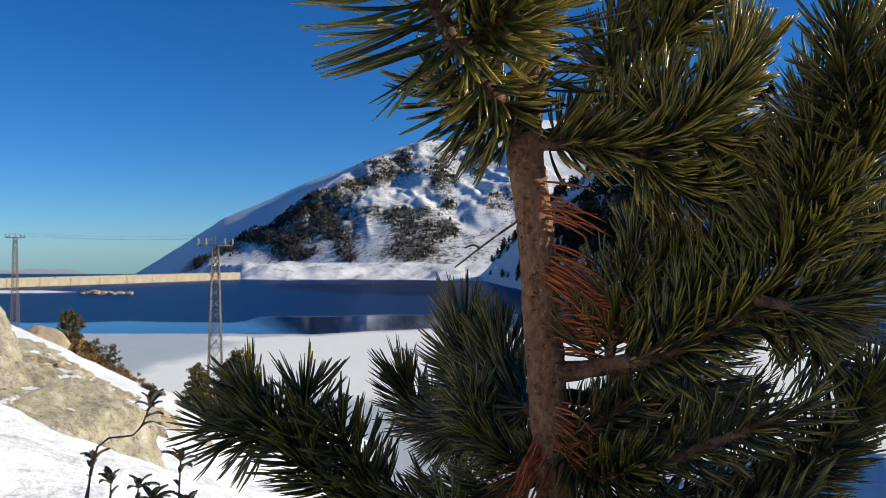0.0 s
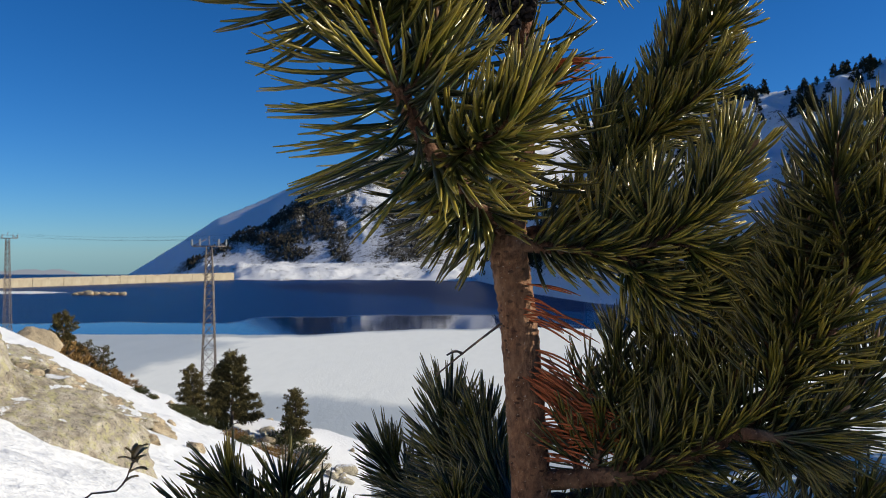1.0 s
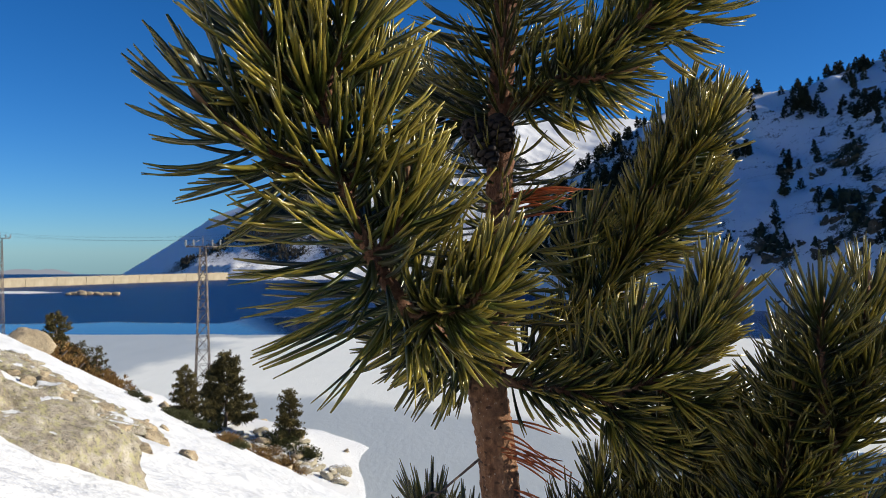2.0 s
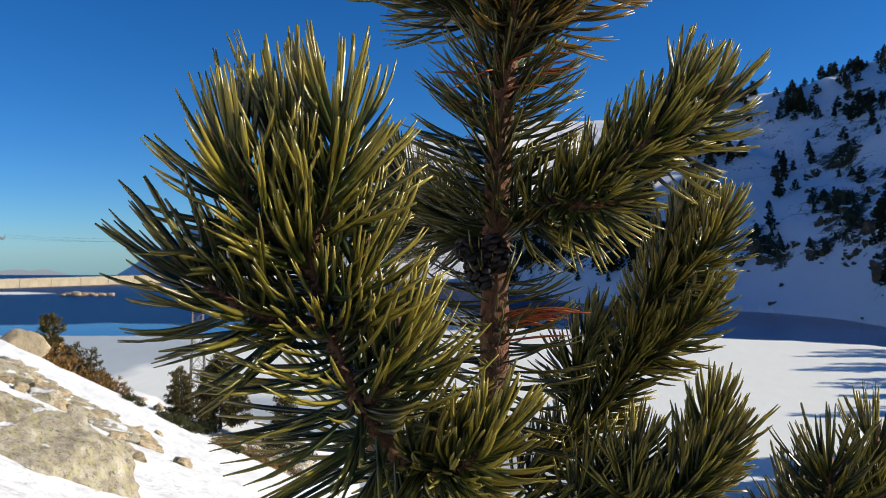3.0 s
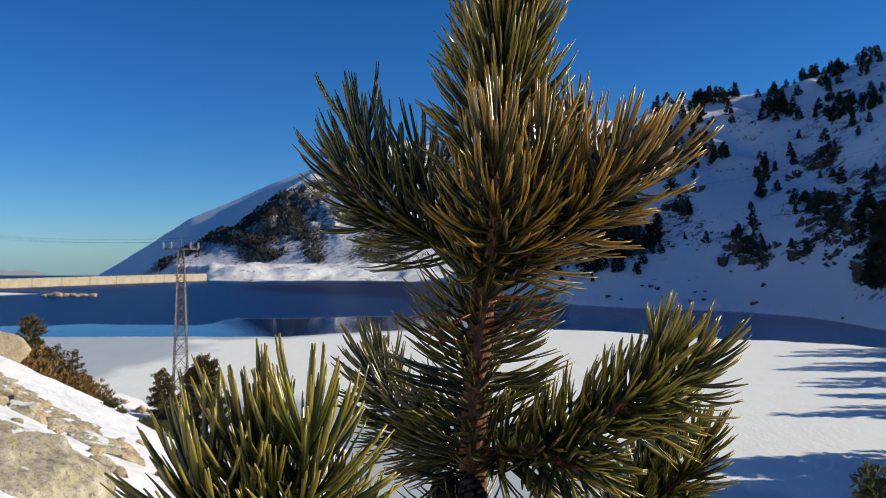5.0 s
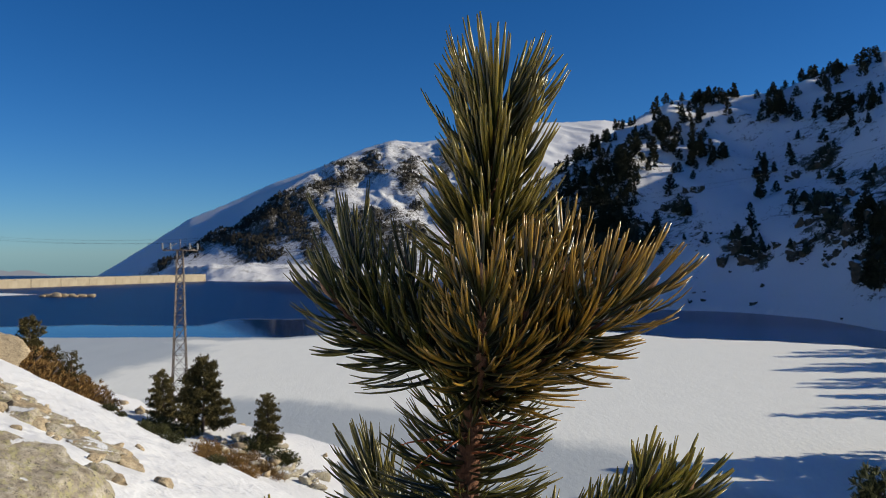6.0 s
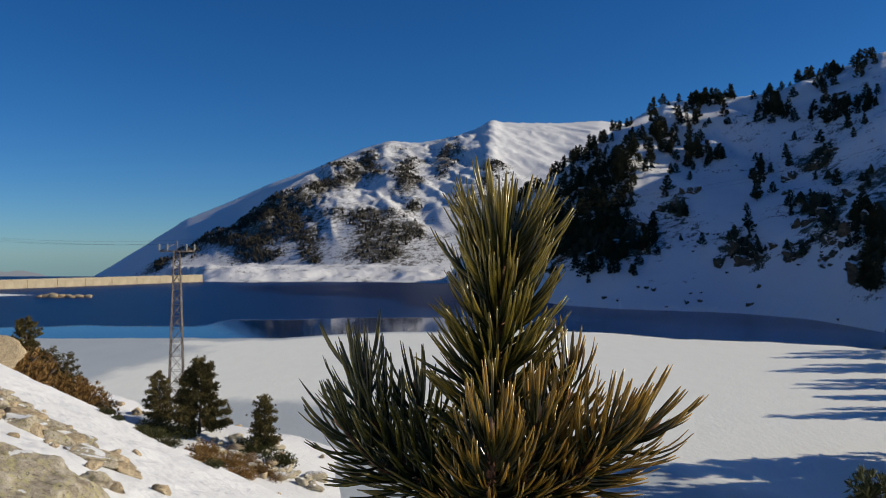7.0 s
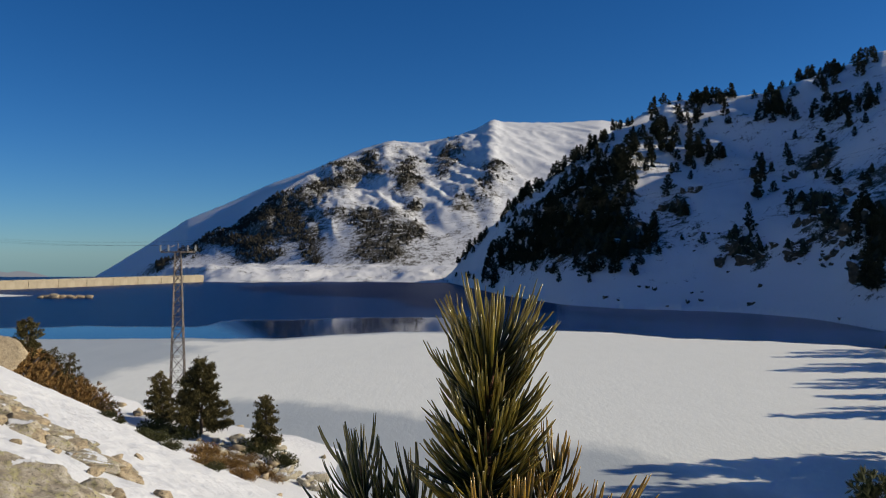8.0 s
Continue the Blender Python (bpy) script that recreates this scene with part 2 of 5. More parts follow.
def quads(name, verts, quad, mat, smooth=True):
    """A mesh from arrays of vertices and of quads."""
    me = bpy.data.meshes.new(name)
    me.vertices.add(len(verts))
    me.vertices.foreach_set("co", np.asarray(verts, dtype=np.float32).ravel())
    q = np.asarray(quad, dtype=np.int32)
    me.loops.add(q.size)
    me.loops.foreach_set("vertex_index", q.ravel())
    me.polygons.add(len(q))
    me.polygons.foreach_set("loop_start", np.arange(0, q.size, q.shape[1], dtype=np.int32))
    me.polygons.foreach_set("loop_total", np.full(len(q), q.shape[1], dtype=np.int32))
    me.materials.append(mat)
    me.polygons.foreach_set("use_smooth", np.full(len(q), smooth))
    me.update(calc_edges=True)
    me.validate()
    return me


def add_float(me, name, values):
    a = me.attributes.new(name, "FLOAT", "POINT")
    a.data.foreach_set("value", np.asarray(values, dtype=np.float32).ravel())


def part(name, me, parent, label=""):
    ob = new(name, me)
    ob.parent = parent
    return tagged(ob, label) if label else ob


def spline(pts, n):
    """n points along a smooth curve through pts."""
    p = np.array(pts, dtype=float)
    p = np.vstack([2 * p[0] - p[1], p, 2 * p[-1] - p[-2]])
    seg = len(p) - 3
    out = []
    for u in np.linspace(0, seg - 1e-9, n):
        i, f = int(u), u - int(u)
        a, b, c, d = p[i:i + 4]
        out.append(0.5 * (2 * b + (c - a) * f + (2 * a - 5 * b + 4 * c - d) * f * f + (3 * b - a - 3 * c + d) * f ** 3))
    return np.array(out)


def frames_along(p):
    tan = np.gradient(p, axis=0)
    tan /= np.linalg.norm(tan, axis=1)[:, None]
    ref = np.array([0.31, 0.77, 0.55]) / np.linalg.norm([0.31, 0.77, 0.55])
    a = np.cross(tan, ref)
    a /= np.linalg.norm(a, axis=1)[:, None]
    return tan, a, np.cross(tan, a)


def tube(name, pts, r0, r1, mat, n=None, sides=8, rough=0.0, rng=None, power=1.0):
    """A tapering, slightly knobbly stem along pts."""
    n = n or max(3, len(pts) * 4)
    p = spline(pts, n) if len(pts) > 2 else np.linspace(pts[0], pts[-1], n)
    _, a, b = frames_along(p)
    rng = rng or np.random.default_rng(3)
    verts = []
    for i in range(n):
        r = r0 + (r1 - r0) * (i / (n - 1)) ** power
        for k in range(sides):
            th = 2 * math.pi * k / sides
            rr = r * (1 + rough * rng.uniform(-1, 1))
            verts.append(p[i] + rr * (math.cos(th) * a[i] + math.sin(th) * b[i]))
    faces = [(i * sides + k, i * sides + (k + 1) % sides, (i + 1) * sides + (k + 1) % sides, (i + 1) * sides + k) for i in range(n - 1) for k in range(sides)]
    faces += [tuple(range(sides))[::-1], tuple(range((n - 1) * sides, n * sides))]
    return mesh(name, verts, faces, mat)


def hash2(ix, iy, seed):
    h = np.sin(ix * 127.1 + iy * 311.7 + seed * 74.7) * 43758.5453
    return h - np.floor(h)


def vnoise(x, y, seed=0):
    ix, iy = np.floor(x), np.floor(y)
    fx, fy = x - ix, y - iy
    fx, fy = fx * fx * (3 - 2 * fx), fy * fy * (3 - 2 * fy)
    a, b = hash2(ix, iy, seed), hash2(ix + 1, iy, seed)
    c, d = hash2(ix, iy + 1, seed), hash2(ix + 1, iy + 1, seed)
    return (a * (1 - fx) + b * fx) * (1 - fy) + (c * (1 - fx) + d * fx) * fy


def fbm(x, y, octaves=5, seed=0, gain=0.5):
    s, amp, tot = 0, 1.0, 0.0
    for o in range(octaves):
        s = s + amp * (vnoise(x * 2 ** o, y * 2 ** o, seed + o * 13) - 0.5)
        tot += amp
        amp *= gain
    return s / tot * 2


def smooth(a, b, x):
    t = np.clip((x - a) / (b - a), 0, 1)
    return t * t * (3 - 2 * t)


def smax(a, b, k):
    h = np.clip(0.5 + 0.5 * (a - b) / k, 0, 1)
    return b * (1 - h) + a * h + k * h * (1 - h)


# ---- the lie of the land: lake level is z = 0, bearings are x / y ----
EYE = 26.7
RIDGE_U = [-1.2, -0.66, -0.55, -0.438, -0.378, -0.321, -0.271, -0.215, -0.158, -0.102, -0.066, -0.031, 0.011, 0.047, 0.056, 0.063, 0.075, 0.103, 0.153, 0.195, 0.223, 0.3, 0.6, 1.5]
RIDGE_E = [-0.20, -0.12, -0.075, -0.029, 0.0075, 0.044, 0.064, 0.089, 0.1085, 0.1325, 0.143, 0.140, 0.147, 0.160, 0.167, 0.1695, 0.1665, 0.1655, 0.1655, 0.1685, 0.1655, 0.15, 0.12, 0.05]
HILL_U = [-0.01, 0.011, 0.054, 0.096, 0.153, 0.188, 0.223, 0.259, 0.287, 0.329, 0.365, 0.40, 0.435, 0.471, 0.554, 0.75, 1.1, 2.0]
HILL_E = [-0.035, -0.021, 0.029, 0.064, 0.106, 0.133, 0.163, 0.183, 0.194, 0.198, 0.199, 0.199, 0.210, 0.226, 0.253, 0.27, 0.27, 0.27]
SHORE_U = [-0.02, 0.0, 0.03, 0.08, 0.15, 0.22, 0.365, 0.46, 0.554, 0.75, 3.0]
SHORE_D = [900, 800, 640, 505, 420, 392, 366, 330, 272, 245, 240]


def eased(us, vs, width):
    """Rounds off the corners of a profile."""
    g = np.linspace(-1.5, 3.0, 4501)
    k = np.exp(-(np.arange(-60, 61) * 0.001 / width) ** 2)
    v = np.interp(g, us, vs)
    return g, np.convolve(np.pad(v, 60, mode="edge"), k / k.sum(), mode="valid")


FAR_R = eased([-0.6, -0.3, 0.0, 0.3], [1500, 1800, 2300, 2600], 0.05)
FOOT_R = eased([-0.6, -0.36, -0.1, 0.3], [1350, 1150, 930, 930], 0.05)
RIDGE_U, RIDGE_E = eased(RIDGE_U, RIDGE_E, 0.004)
HILL_U, HILL_E = eased(HILL_U, HILL_E, 0.008)
SHORE_U, SHORE_D = eased(SHORE_U, SHORE_D, 0.015)


def hill_params(u):
    s, e = np.interp(u, SHORE_U, SHORE_D), np.interp(u, HILL_U, HILL_E)
    k = 0.54 + 0.35 * smooth(0.56, 0.8, np.asarray(u))
    r = (EYE + k * s) / (k - e)
    return s, e, r


def land(x, y):
    """Height of the land, and how bare of snow it is."""
    yy = np.maximum(y, 1e-3)
    front = y > 0.15 * np.abs(x) + 0.5
    u = np.where(front, x / yy, np.sign(x) * 6)
    d = y
    # slope on which the pine stands
    near = 25.13 - 0.45 * np.maximum(x, -16 - 0.10 * np.minimum(40, np.abs(x))) - 0.325 * y
    brow = np.maximum(0, d - 21 - 3 * smooth(-0.2, -0.6, u))
    near = near - 0.012 * brow ** 2 * np.where(brow < 30, 1, 0) - np.where(brow >= 30, 10.8 + 0.72 * (brow - 30), 0)
    near = near + 0.035 * fbm(x * 2.3, y * 2.3, 4, 7) * smooth(1.0, 3, np.hypot(x, y)) + 0.10 * fbm(x * 0.7, y * 0.7, 4, 3) * smooth(1.0, 4, np.hypot(x, y)) + 0.10 * fbm(x * 0.13, y * 0.13, 3, 5) * smooth(4, 14, d)
    near = near - 0.20 * np.exp(-(((x + 2.7) / 0.6) ** 2 + ((y - 3.75) / 0.4) ** 2))
    near = np.where(y < 0, 25.13 - 0.45 * np.clip(x, -16, 60) + 0.1 * np.minimum(-y, 30) + 0.1 * fbm(x * 0.7, y * 0.7, 4, 3), near)
    # unseen mountainside added uphill, beside and behind the path, to bounce sunlight
    beside = smooth(-0.75, -1.0, u) * np.where(x < 0, 1, 0)
    near = near + beside * (0.45 * np.clip(-x - 16, 0, 420) + 10 * fbm(x / 70, y / 70, 4, 19) * smooth(20, 120, -x))
    # bank by the lake with the trees and pylons
    bank = np.interp(x, [-75, -56, -48, -43, -36, -29, -21, -13, -5], [12, 10.5, 7.6, 5.8, 5.0, 4.2, 2.7, 0.1, -2.6]) - 0.045 * (y - 100) + 0.7 * fbm(x * 0.08, y * 0.08, 4, 9)
    bank = np.where(d > 108, bank - 0.22 * (d - 108), bank)
    bank = np.where(x > -5, bank - 0.3 * (x + 5), bank)
    h = smax(near, bank, 1.2)
    # low wooded bank off to the right
    east = np.interp(y, [60, 95, 126, 222, 260], [46, 61, 77, 127, 150])
    h = np.maximum(h, np.where((y > 20) & (y < 262), np.minimum((x - east) * 0.10, 8) * smooth(20, 60, y), -400))
    h = np.maximum(h, -6.0 - 0.033 * np.maximum(0, d - 800) * front)
    bare = np.zeros_like(h)
    # right-hand shore hill
    s, e, r = hill_params(u)
    top = EYE + e * r
    f = np.clip((d - s) / (r - s), 0, None)
    prof = np.where(f <= 1, f + 0.10 * np.sin(f * 9 + u * 14) * f * (1 - f) + 0.028 * np.sin(f * 30 + u * 8) * smooth(0.24, 0.28, u) * smooth(0.42, 0.36, u) * smooth(0.55, 0.65, f) * smooth(1.0, 0.9, f), 1 - 0.9 * (f - 1))
    hill = top * prof + 9 * fbm(x / 60, y / 60, 5, 21) * smooth(0.03, 0.2, f) * smooth(1.25, 0.85, f)
    for (lu, lf, ru, rf, up) in LEDGES:
        hill = hill + up * np.exp(-(((u - lu) / ru) ** 2 + ((f - lf) / rf) ** 2))
    hill = np.where((u > -0.03) & front & (d > s), hill, -400)
    h = np.maximum(h, hill)
    bare = np.where((hill >= h - 0.01) & (d > s), 0.19 + 0.12 * smooth(0.30, 0.16, u) * smooth(0.04, 0.12, u) * smooth(0.08, 0.25, f) + 0.38 * fbm(x / 45, y / 45, 4, 31) - 0.2 * smooth(0.2, 0.05, f), bare)
    elh = (hill - EYE) / yy + 0.020 * fbm(x / 28, y / 28, 4, 33, 0.65)
    uh = u + 0.022 * fbm(x / 28, y / 28, 4, 35, 0.65)
    for (pu0, pe0, ru, re, amount) in HILL_PATCHES:
        k = np.exp(-(((uh - pu0) / ru) ** 2 + ((elh - pe0) / re) ** 2))
        bare = np.where((hill >= h - 0.01) & (d > s), bare + 1.2 * amount * k, bare)
    # low promontory beyond the water, and the valley behind the dam
    pu = smooth(-0.335, -0.29, u)
    shore = 765 + 40 * fbm(u * 14, u * 0 + 3, 3, 41)
    prom = 13 * smooth(-10, 150, d - shore) + 4.5 * fbm(x / 28, y / 45, 5, 43) * smooth(-5, 40, d - shore) - 1.0 + 0.02 * np.minimum(40, d - shore)
    prom = np.where(front & (d > shore - 30) & (u < 0.08), prom * pu + (-8 - 0.026 * np.maximum(0, d - 800) - 10 * (1 - pu)) * (1 - pu), -60)
    h = np.where(front & (d > 500), np.maximum(h, prom), h)
    bare = np.where(front & (prom >= h - 0.01) & (d > 700) & (pu > 0.5), 0.30 + 0.45 * fbm(x / 25, y / 25, 4, 45), bare)
    # snowy mountain
    rm = np.interp(u, *FAR_R)
    rz = EYE + np.interp(u, RIDGE_U, RIDGE_E) * rm
    foot = np.interp(u, *FOOT_R)
    low = np.interp(u, [-0.46, -0.34], [-90, 10])
    g = (d - foot) / (rm - foot)
    gp = np.clip(g, 0, 1)
    # a spur runs down from the shoulder, its far flank in shade
    ridge_el = np.interp(u, RIDGE_U, RIDGE_E)
    crest = np.interp(u, [-0.42, -0.367, -0.2, -0.12, -0.05], [0.12, 0.22, 0.50, 0.80, 0.97])
    crest_el = np.interp(u, [-0.44, -0.40, -0.367, -0.313, -0.252, -0.203, -0.162, -0.138, -0.105], [-0.045, -0.03, -0.014, 0.0115, 0.040, 0.078, 0.101, 0.115, 0.124])
    wf = smooth(-0.07, -0.13, u)
    zc = wf * (EYE + np.minimum(crest_el, ridge_el - 0.002) * (foot + crest * (rm - foot))) + (1 - wf) * (low + (rz - low) * crest ** 0.92)
    mbase = np.where(gp < crest, low + (zc - low) * (gp / crest) ** 0.92, zc + (rz - zc) * (gp - crest) / (1 - crest))
    flank = smooth(-0.01, 0.05, gp - crest) * smooth(-0.08, -0.13, u)
    rough = fbm(x / 260 + y / 500, y / 420, 5, 51)
    ridged = 1 - np.abs(fbm((x + 0.35 * y) / 190, (y - 0.2 * x) / 600, 4, 57)) * 2
    calmer = (1 - 0.5 * smooth(0.03, 0.10, u)) * (1 - 0.94 * flank) * (1 - 0.75 * smooth(-0.09, -0.13, u) * smooth(0.20, 0.02, crest - gp))
    el0 = (mbase - EYE) / yy
    wu, we = 0.022 * fbm(x / 70, y / 90, 4, 93, 0.65), 0.020 * fbm(x / 70, y / 90, 4, 95, 0.65)
    knobs = 0 * u
    for (pu0, pe0, ru, re, amount) in PATCHES:
        knobs = knobs + np.maximum(0, amount) * np.exp(-(((u + wu - pu0) / ru) ** 2 + ((el0 + we - pe0) / re) ** 2))
    knobs = np.minimum(knobs, 0.6) * (1 + 0.8 * fbm(x / 30, y / 30, 4, 67)) * (1 - flank)
    folds = 12 * rough + 15 * (1 - np.abs(fbm((x + 0.25 * y) / 75, (y - 0.2 * x) / 380, 4, 58)) * 2) + 6 * ridged - 8 + 4 * fbm(x / 18, y / 18, 3, 59)
    mt = mbase - 0.5 * np.maximum(0, d - rm) + (calmer * folds + 14 * knobs) * smooth(0.02, 0.3, g) * smooth(1.0, 0.8, g)
    mt = np.where(front & (d > foot * 0.98), mt, -400)
    mt = np.where(g > 1, np.maximum(mt, -100), mt)
    h = np.where(front & (d > 800), np.maximum(h, mt), h)
    onm = front & (mt >= h - 0.01) & (d > foot)
    el = (mt - EYE) / yy
    b = 0.19 + 0.08 * ridged + 0.26 * fbm(x / 120, y / 200, 5, 61) - 0.4 * smooth(0.10, 0.15, el) * smooth(-0.02, 0.06, u) - 0.35 * smooth(0.10, 0.16, u)
    for (pu0, pe0, ru, re, amount) in PATCHES:
        b = b + 1.10 * amount * np.exp(-(((u + wu - pu0) / ru) ** 2 + ((el + we - pe0) / re) ** 2))
    b = b + 0.16 * np.exp(-(((u + 0.20) / 0.12) ** 2 + ((el - np.interp(u, [-0.367, -0.2, -0.1], [-0.02, 0.05, 0.10])) / 0.03) ** 2)) + 0.2 * np.abs(fbm((x - 0.5 * y) / 22, (y + 0.4 * x) / 60, 4, 97))
    b = b + 0.07 * smooth(-0.26, -0.18, u) * smooth(0.10, 0.04, u) * smooth(0.125, 0.085, el) * smooth(-0.03, 0.0, el)
    b = b - 0.8 * flank
    bare = np.where(onm, np.minimum(b, 0.72), bare)
    return h, np.clip(bare, 0, 1)


# scrub, crags and bare gullies on the mountain: bearing, slope to the eye, half sizes
PATCHES = [(-0.085, 0.116, 0.016, 0.018, 0.5), (-0.046, 0.106, 0.018, 0.022, 0.5), (-0.121, 0.104, 0.021, 0.016, 0.45), (-0.187, 0.067, 0.02, 0.012, 0.5), (-0.154, 0.087, 0.014, 0.01, 0.35),
           (-0.224, 0.046, 0.029, 0.022, 0.5), (-0.281, 0.022, 0.031, 0.011, 0.5), (-0.228, 0.001, 0.027, 0.014, 0.5), (-0.174, 0.03, 0.022, 0.01, 0.45), (-0.356, -0.016, 0.014, 0.007, 0.45),
           (-0.166, 0.007, 0.018, 0.017, 0.45), (-0.105, 0.048, 0.037, 0.007, 0.45), (-0.083, 0.016, 0.035, 0.028, 0.55), (-0.033, 0.063, 0.012, 0.011, 0.45), (0.003, 0.112, 0.014, 0.015, 0.42),
           (0.016, 0.134, 0.019, 0.015, 0.5), (0.061, 0.116, 0.017, 0.017, 0.5), (0.044, 0.075, 0.029, 0.02, 0.2), (-0.04, 0.034, 0.01, 0.006, 0.4), (-0.326, -0.001, 0.016, 0.008, 0.4),
           (0.051, 0.165, 0.005, 0.004, 0.5), (0.026, 0.063, 0.012, 0.005, 0.35)]


# snowy ledges on the hill: bearing, place up the slope, half sizes, height
LEDGES = [(0.280, 0.80, 0.022, 0.07, 9), (0.340, 0.66, 0.018, 0.05, 7), (0.352, 0.88, 0.020, 0.05, 7), (0.453, 0.90, 0.016, 0.05, 7), (0.294, 0.92, 0.018, 0.04, 6), (0.23, 0.62, 0.02, 0.06, 8)]


# rock bands on the right-hand hill
HILL_PATCHES = [(0.292, 0.066, 0.020, 0.024, 0.45), (0.378, 0.010, 0.024, 0.026, 0.45), (0.390, -0.004, 0.014, 0.014, 0.4), (0.470, 0.052, 0.022, 0.020, 0.5), (0.455, 0.016, 0.026, 0.014, 0.5),
                (0.440, -0.004, 0.020, 0.010, 0.45), (0.485, 0.030, 0.016, 0.03, 0.45), (0.462, 0.112, 0.024, 0.014, 0.5), (0.474, 0.125, 0.016, 0.012, 0.4), (0.545, 0.03, 0.03, 0.08, 0.45),
                (0.205, 0.06, 0.05, 0.05, 0.35), (0.16, 0.02, 0.05, 0.03, 0.3), (0.225, 0.012, 0.04, 0.02, 0.4), (0.33, 0.205, 0.03, 0.010, 0.4), (0.49, 0.16, 0.03, 0.015, 0.3)]


def height(x, y):
    return float(land(np.array([float(x)]), np.array([float(y)]))[0][0])


def ground():
    """One sheet of land out to the horizon, finest ahead."""
    ang = np.concatenate([np.linspace(-180, -40, 36)[:-1], np.linspace(-40, 40, 760), np.linspace(40, 180, 36)[1:]])
    rad = np.concatenate([[0.05], np.geomspace(0.5, 60, 150), np.geomspace(60, 300, 45)[1:], np.geomspace(300, 3200, 260)[1:], [3600, 4200, 4900]])
    A, R = np.meshgrid(np.radians(ang), rad)
    X, Y = R * np.sin(A), R * np.cos(A)
    Z, bare = land(X, Y)
    nr, na = A.shape
    i = (np.arange(nr - 1)[:, None] * na + np.arange(na - 1)[None, :]).ravel()
    me = quads("ground", np.stack([X, Y, Z], -1).reshape(-1, 3), np.stack([i, i + 1, i + na + 1, i + na], -1), GROUND)
    add_float(me, "bare", bare)
    return tagged(new("ground", me), "snow-covered mountain land with rock and scrub", "ground", kind="structure")


ground()


def lake():
    us = np.linspace(-2.0, 2.0, 240)
    ds = np.geomspace(30, 960, 160)
    U, D = np.meshgrid(us, ds)
    n, m = U.shape
    i = (np.arange(n - 1)[:, None] * m + np.arange(m - 1)[None, :]).ravel()
    f = np.stack([i, i + 1, i + m + 1, i + m], -1)
    me = quads("lake_water", np.stack([U * D, D, 0 * D], -1).reshape(-1, 3), f, WATER)
    edge = np.interp(U, [-0.6, -0.3, -0.27, 0.0, 0.06, 0.12, 0.18], [297, 300, 328, 336, 340, 300, 200]) + 10 * fbm(U * 9, D * 0, 3, 71)
    add_float(me, "calm", np.maximum(smooth(edge + 14, edge - 14, D), 0.52 * smooth(0.10, 0.16, U)))
    tagged(new("water", me), "dark blue rippled lake water, calm beside the ice", "water", kind="structure")
    # snow-covered ice sheet lying on the near half
    us = np.linspace(-1.2, 2.0, 420)
    far = np.interp(us, [-0.6, -0.2, -0.06, 0.08, 0.2, 0.29, 0.41, 0.554, 2.0], [251, 256, 275, 283, 274, 254, 245, 226, 226]) + 3.0 * fbm(us * 22, us * 0, 4, 73)
    W = np.linspace(0, 1, 150) ** 0.8
    U, K = np.meshgrid(us, W)
    D = 28 + (far[None, :] - 28) * K
    Z = 0.06 + 0.03 * fbm(U * D / 9, D / 9, 3, 75) + np.where(K > 0.999, -0.12, 0)
    n, m = U.shape
    i = (np.arange(n - 1)[:, None] * m + np.arange(m - 1)[None, :]).ravel()
    me = quads("ice", np.stack([U * D, D, Z], -1).reshape(-1, 3), np.stack([i, i + 1, i + m + 1, i + m], -1), ICE)
    wet = 0.5 * smooth(0.93, 1.0, K) * smooth(0.15, 0.0, U)
    for (x0, y0, rx, ry, a) in ((-112, 200, 42, 60, 1.2), (-34, 112, 40, 30, 1.1), (-4, 95, 26, 20, 0.9), (75, 112, 16, 12, 0.5), (10, 80, 40, 14, 0.5)):
        wet = wet + a * np.exp(-(((U * D - x0) / rx) ** 2 + ((D - y0) / ry) ** 2))
    add_float(me, "wet", wet)
    tagged(new("lake_ice", me), "white snow-covered ice sheet with grey wet patches", "ice", kind="structure")

    # a floe lies off the dam
    us, W = np.linspace(-0.80, -0.512, 60), np.linspace(0, 1, 8)
    U, K = np.meshgrid(us, W)
    half = 22 * smooth(-0.510, -0.56, U) * (1 + 0.35 * fbm(U * 40, U * 0, 3, 79))
    D = 515 + 12 * fbm(U * 12, U * 0, 2, 77) + (K - 0.5) * 2 * half
    n, m = U.shape
    i = (np.arange(n - 1)[:, None] * m + np.arange(m - 1)[None, :]).ravel()
    me = quads("ice", np.stack([U * D, D, 0.10 - 0.12 * (np.abs(K - 0.5) > 0.49)], -1).reshape(-1, 3), np.stack([i, i + 1, i + m + 1, i + m], -1), ICE)
    add_float(me, "wet", 0 * U)
    tagged(new("lake_ice_2", me), "thin white ice floe beside the dam", "ice", kind="structure")


lake()


def box(name, sx, sy, sz, mat, bevel=0.0):
    bm = bmesh.new()
    bmesh.ops.create_cube(bm, size=1, matrix=Matrix.Diagonal((sx, sy, sz, 1)))
    if bevel:
        bmesh.ops.bevel(bm, geom=bm.edges[:], offset=bevel, segments=1, affect="EDGES")
    me = bpy.data.meshes.new(name)
    bm.to_mesh(me)
    bm.free()
    me.materials.append(mat)
    return me


